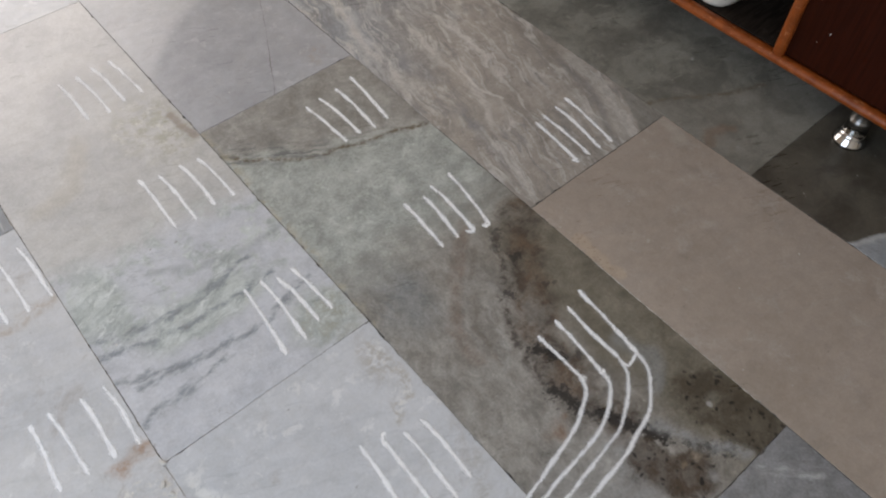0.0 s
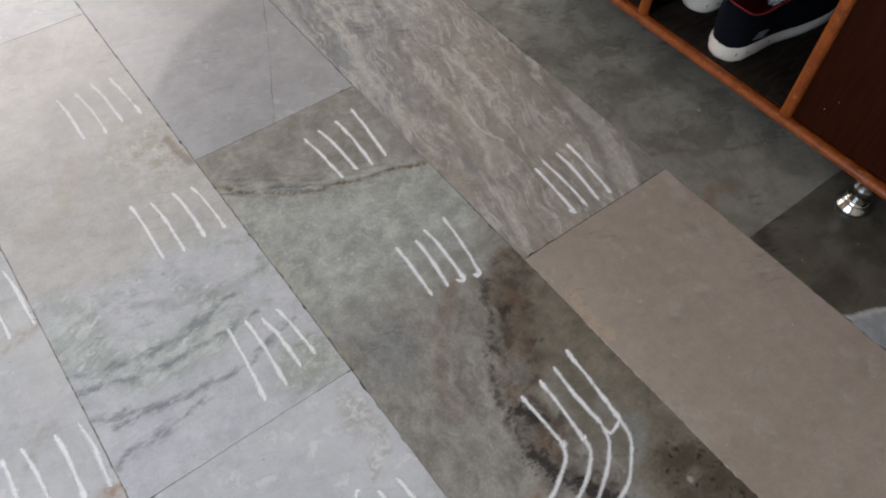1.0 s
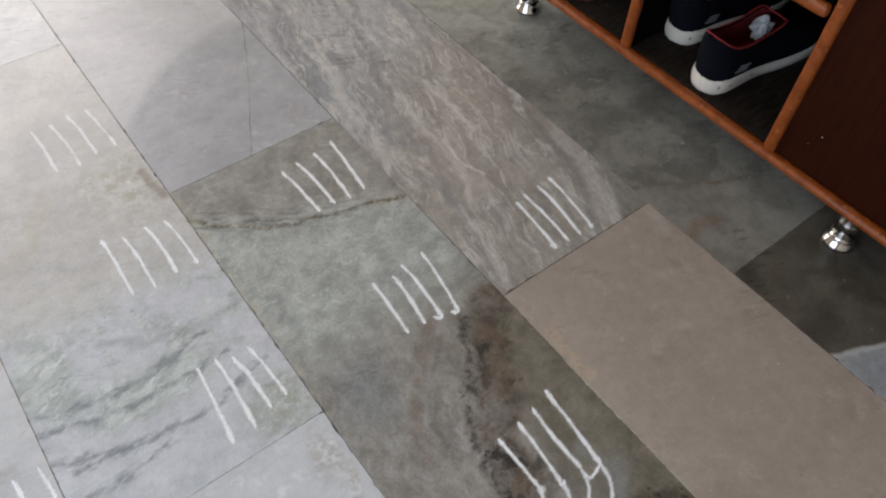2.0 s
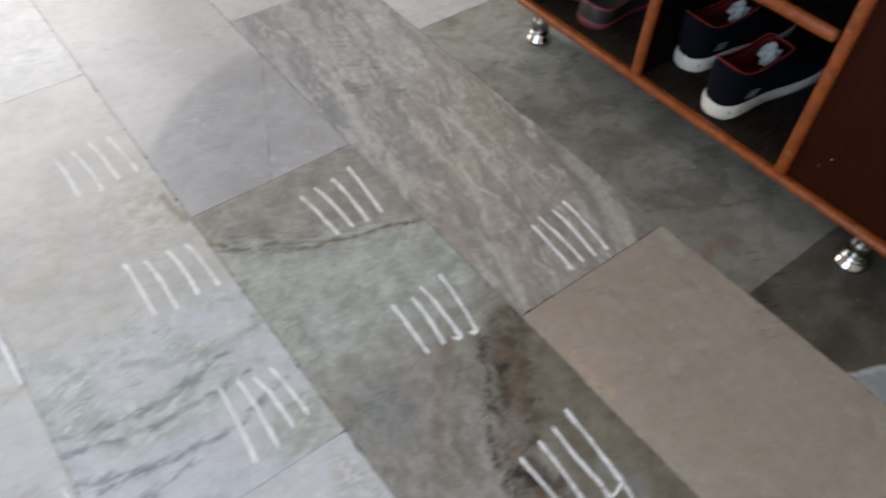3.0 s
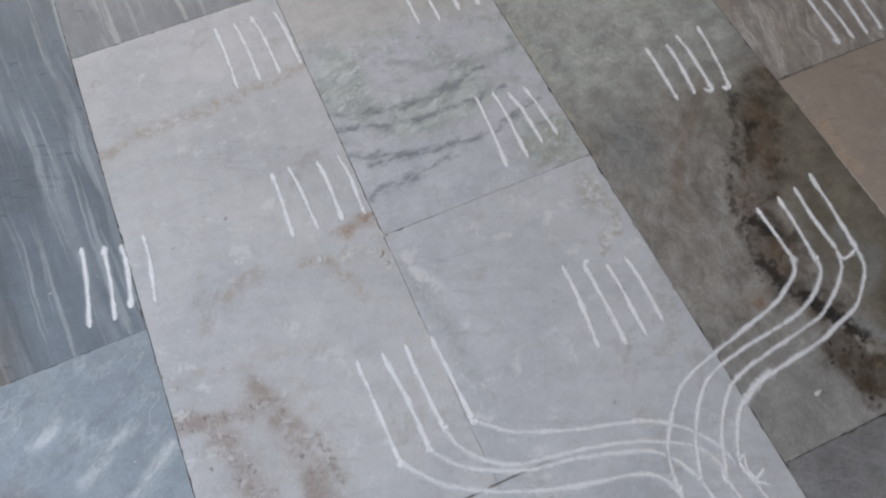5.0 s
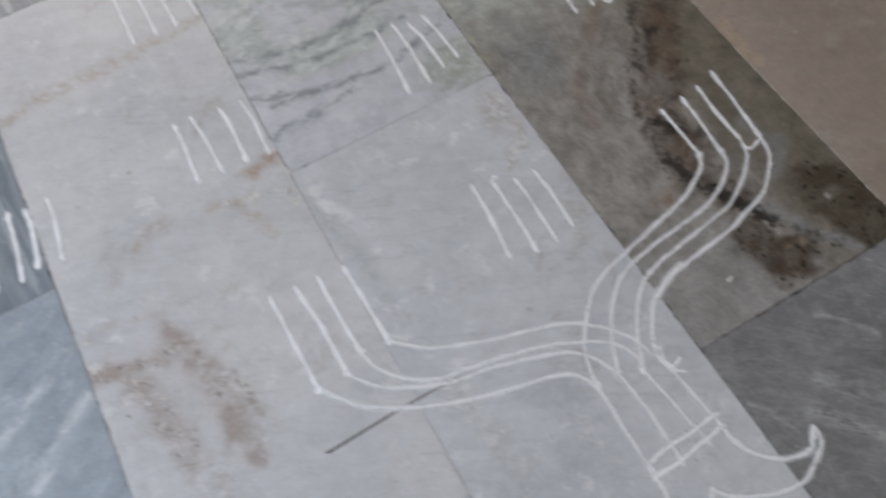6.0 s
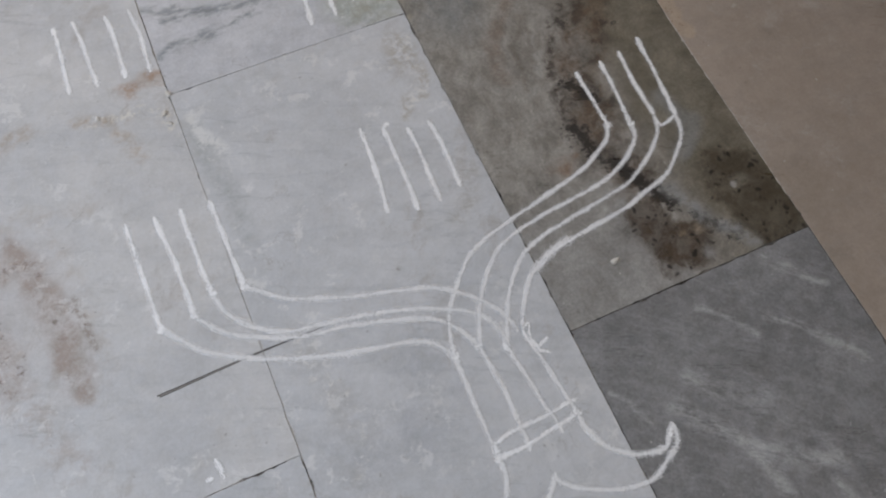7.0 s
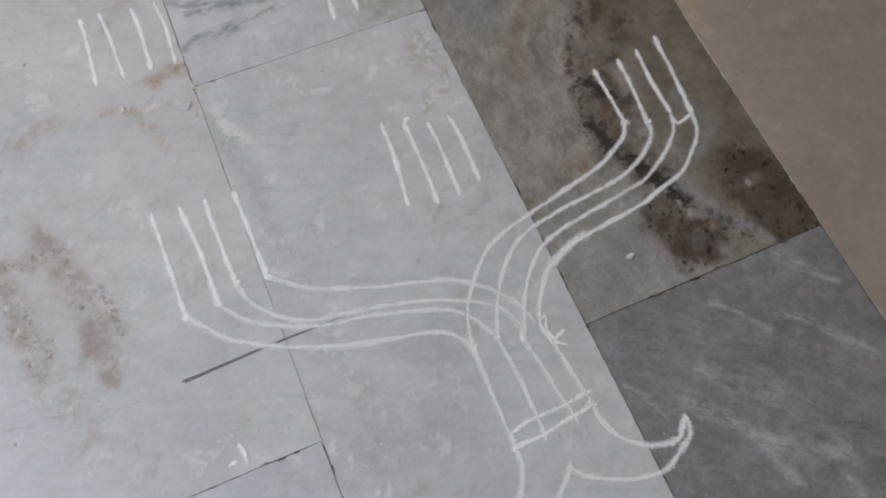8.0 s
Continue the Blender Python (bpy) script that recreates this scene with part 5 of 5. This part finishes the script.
draw("scribble", 0.0042,
     [(-0.034, -0.409), (-0.042, -0.426), (-0.038, -0.445), (-0.028, -0.444), (-0.021, -0.441)],
     [(-0.040, -0.447), (-0.025, -0.458)],
     [(0.056, -0.353), (0.029, -0.358), (0.009, -0.367)],
     [(-0.042, -0.424), (-0.033, -0.420), (-0.038, -0.435), (-0.034, -0.449)],
     [(0.053, -0.573), (0.039, -0.590)],
     [(0.218, -0.252), (0.220, -0.266), (0.242, -0.261)])


# ---------------------------------------------------------------- small things on the floor
def straw():
    """A dry, split blade of broom straw, flat on the floor."""
    ob = thing("broom_straw", "thin dry grey-brown straw blade lying across the floor joint", "straw", at=pose(-0.412, -0.338, 0, 0, 0, 1))

    def blade(name, start, end, offset, width, material, z):
        bm = bmesh.new()
        rows = []
        for i in range(31):
            t = start + (end - start) * i / 30
            w = width * (1 - t) ** 0.7 + 0.00015
            y = 0.0022 * math.sin(t * 5) * t + offset * (1 - t) + 0.0002 * noise.noise(Vector((t * 14, offset * 900, 0)))
            rows.append([bm.verts.new((t * 0.212, y + k * w, z + h)) for k, h in ((-1, 0.0), (0, 0.00004), (1, 0.0))])
        for p, q in zip(rows, rows[1:]):
            for k in range(2):
                bm.faces.new((p[k], p[k + 1], q[k + 1], q[k]))
        part(name, bm, material, ob)

    blade("pith", 0.01, 0.62, 0.0, 0.0016, STRAW_PALE, 0.00003)
    blade("strand", 0.0, 1.0, 0.0010, 0.0007, STRAW, 0.00006)
    blade("strand", 0.012, 0.70, -0.0011, 0.0006, STRAW, 0.00006)


straw()


def wood_chip():
    """A small curled splinter that lies on the streaked slab."""
    ob = thing("wood_chip", "small dark brown splinter of wood lying on the marble", "wood chip", at=pose(-0.368, 0.831, 0, 0, 0, 26))
    rings = []
    for i in range(9):
        t = i / 8
        w = 0.0036 * math.sin(math.pi * (0.12 + 0.80 * t)) * (1 + 0.3 * noise.noise(Vector((t * 6, 2.0, 0))))
        z = 0.0004 + 0.0016 * (2 * t - 1) ** 2
        rings.append([((t - 0.5) * 0.022, -w, z), ((t - 0.5) * 0.022, -w * 0.2, z + 0.0012), ((t - 0.5) * 0.022, w, z + 0.0004), ((t - 0.5) * 0.022, w * 0.2, z - 0.0004)])
    part("splinter", loft(rings), STRAW, ob, "", True)


wood_chip()


def crumbs():
    rng = random.Random(5)
    spots = [(0.085, -0.395, 0.004), (-0.312, -0.02, 0.004), (-0.30, 0.004, 0.004), (-0.31, -0.035, 0.003), (-0.385, 0.004, 0.003), (-0.60, -0.085, 0.003)]
    for i in range(26):
        spots.append((rng.uniform(-0.75, 0.6), rng.uniform(-0.6, 0.9), rng.uniform(0.0007, 0.0016)))
    bm = bmesh.new()
    for x, y, r in spots:
        made = bmesh.ops.create_icosphere(bm, subdivisions=1, radius=r)["verts"]
        turn = rng.uniform(0, 180)
        for v in made:
            v.co *= rng.uniform(0.75, 1.2)
        bmesh.ops.transform(bm, matrix=pose(x, y, r * 0.3, 0, 0, turn) @ Matrix.Diagonal((1.5, 0.8, 0.22, 1)), verts=made)
    tagged(part("grit", bm, CRUMB), "scattered pale crumbs of plaster grit on the floor", "grit", kind="stuff")


crumbs()

# ---------------------------------------------------------------- floor of long marble slabs
floor = tagged(part("floor", box(W, E, S, N, -0.06, -0.0007), GROUT), "marble floor of long hand-cut slabs with dark joints", "floor", kind="structure")
EDGES = {-6: -1.83, -5: -1.525, -4: -1.22, -3: -0.915, -2: -0.611, -1: -0.299, 0: 0.004, 1: 0.306, 2: 0.611, 3: 0.915, 4: 1.22}
JOINTS = {-3: 0.003, -2: 0.462, -1: 0.003, 0: 0.459, 1: 0.003, 2: 0.672, -4: 0.46, -5: 0.0, -6: 0.46, 3: 0.2}
SPECIAL = {
    (-3, 0): STREAK_BLUE, (-3, -1): WATERY,
    (-2, 0): STREAK_TAN, (-2, -1): STAINED, (-2, -2): GREY_WHITE,
    (-1, 0): GREEN, (-1, -1): GREY_WHITE, (-1, 1): WHITE,
    (0, 0): LILAC, (0, -1): DARK, (0, -2): SLATE,
    (1, 0): FLOW, (1, -1): PINK, (1, 1): WHITE,
    (2, 0): WHITE, (2, -1): OLIVE, (2, -2): UMBER,
}
SPARE = [WHITE, GREY_WHITE, STREAK_TAN, WATERY]
LENGTHS = {0: 0.905, 2: 0.842}


def slab_mesh(x0, x1, y0, y1, top, seed):
    """A slab whose sawn edges are a little uneven and chipped."""
    gap = 0.0045
    corners = [(x0, y0), (x1, y0), (x1, y1), (x0, y1)]
    inward = [(0, 1), (-1, 0), (0, -1), (1, 0)]
    rim = []
    for k in range(4):
        (ax, ay), (bx, by) = corners[k], corners[(k + 1) % 4]
        n = max(4, round(math.hypot(bx - ax, by - ay) / gap))
        for i in range(n):
            t = i / n
            x, y = ax + (bx - ax) * t, ay + (by - ay) * t
            slow = 0.0003 * noise.noise(Vector((x * 11, y * 11, seed)))
            chip = 0.0045 * max(0.0, noise.noise(Vector((x * 95, y * 95, seed + 3))) - 0.24)
            d = (0.00062 if x > -0.02 else 0.00045) + slow + chip if i else 0.0006
            ox, oy = inward[k]
            if not i:
                px, py = inward[k - 1]
                ox, oy = ox + px, oy + py
            rim.append((x + ox * max(0.0001, d), y + oy * max(0.0001, d), ox, oy, chip))
    bm = bmesh.new()
    low = [bm.verts.new((x, y, -0.02)) for x, y, *_ in rim]
    mid = [bm.verts.new((x, y, top - 0.0005 - c * 0.4)) for x, y, ox, oy, c in rim]
    up = [bm.verts.new((x + ox * 0.0002, y + oy * 0.0002, top)) for x, y, ox, oy, c in rim]
    n = len(rim)
    for a, b in ((low, mid), (mid, up)):
        for i in range(n):
            bm.faces.new((a[i], a[(i + 1) % n], b[(i + 1) % n], b[i]))
    bm.faces.new(up)
    return bm


def slabs():
    rng = random.Random(11)
    for col in sorted(JOINTS):
        x0, x1 = max(W, EDGES[col]), min(E, EDGES[col + 1])
        step = LENGTHS.get(col, 0.912)
        for row in range(-5, 5):
            y0, y1 = JOINTS[col] + row * step, JOINTS[col] + (row + 1) * step
            y0, y1 = max(S, y0), min(N, y1)
            if y1 - y0 < 0.03 or x1 - x0 < 0.02:
                continue
            drop = rng.uniform(0.0, 0.00008)
            part("slab", slab_mesh(x0, x1, y0, y1, -drop, col * 7.1 + row * 3.3), SPECIAL.get((col, row), SPARE[(col * 3 + row * 5) % 4]), floor)


slabs()
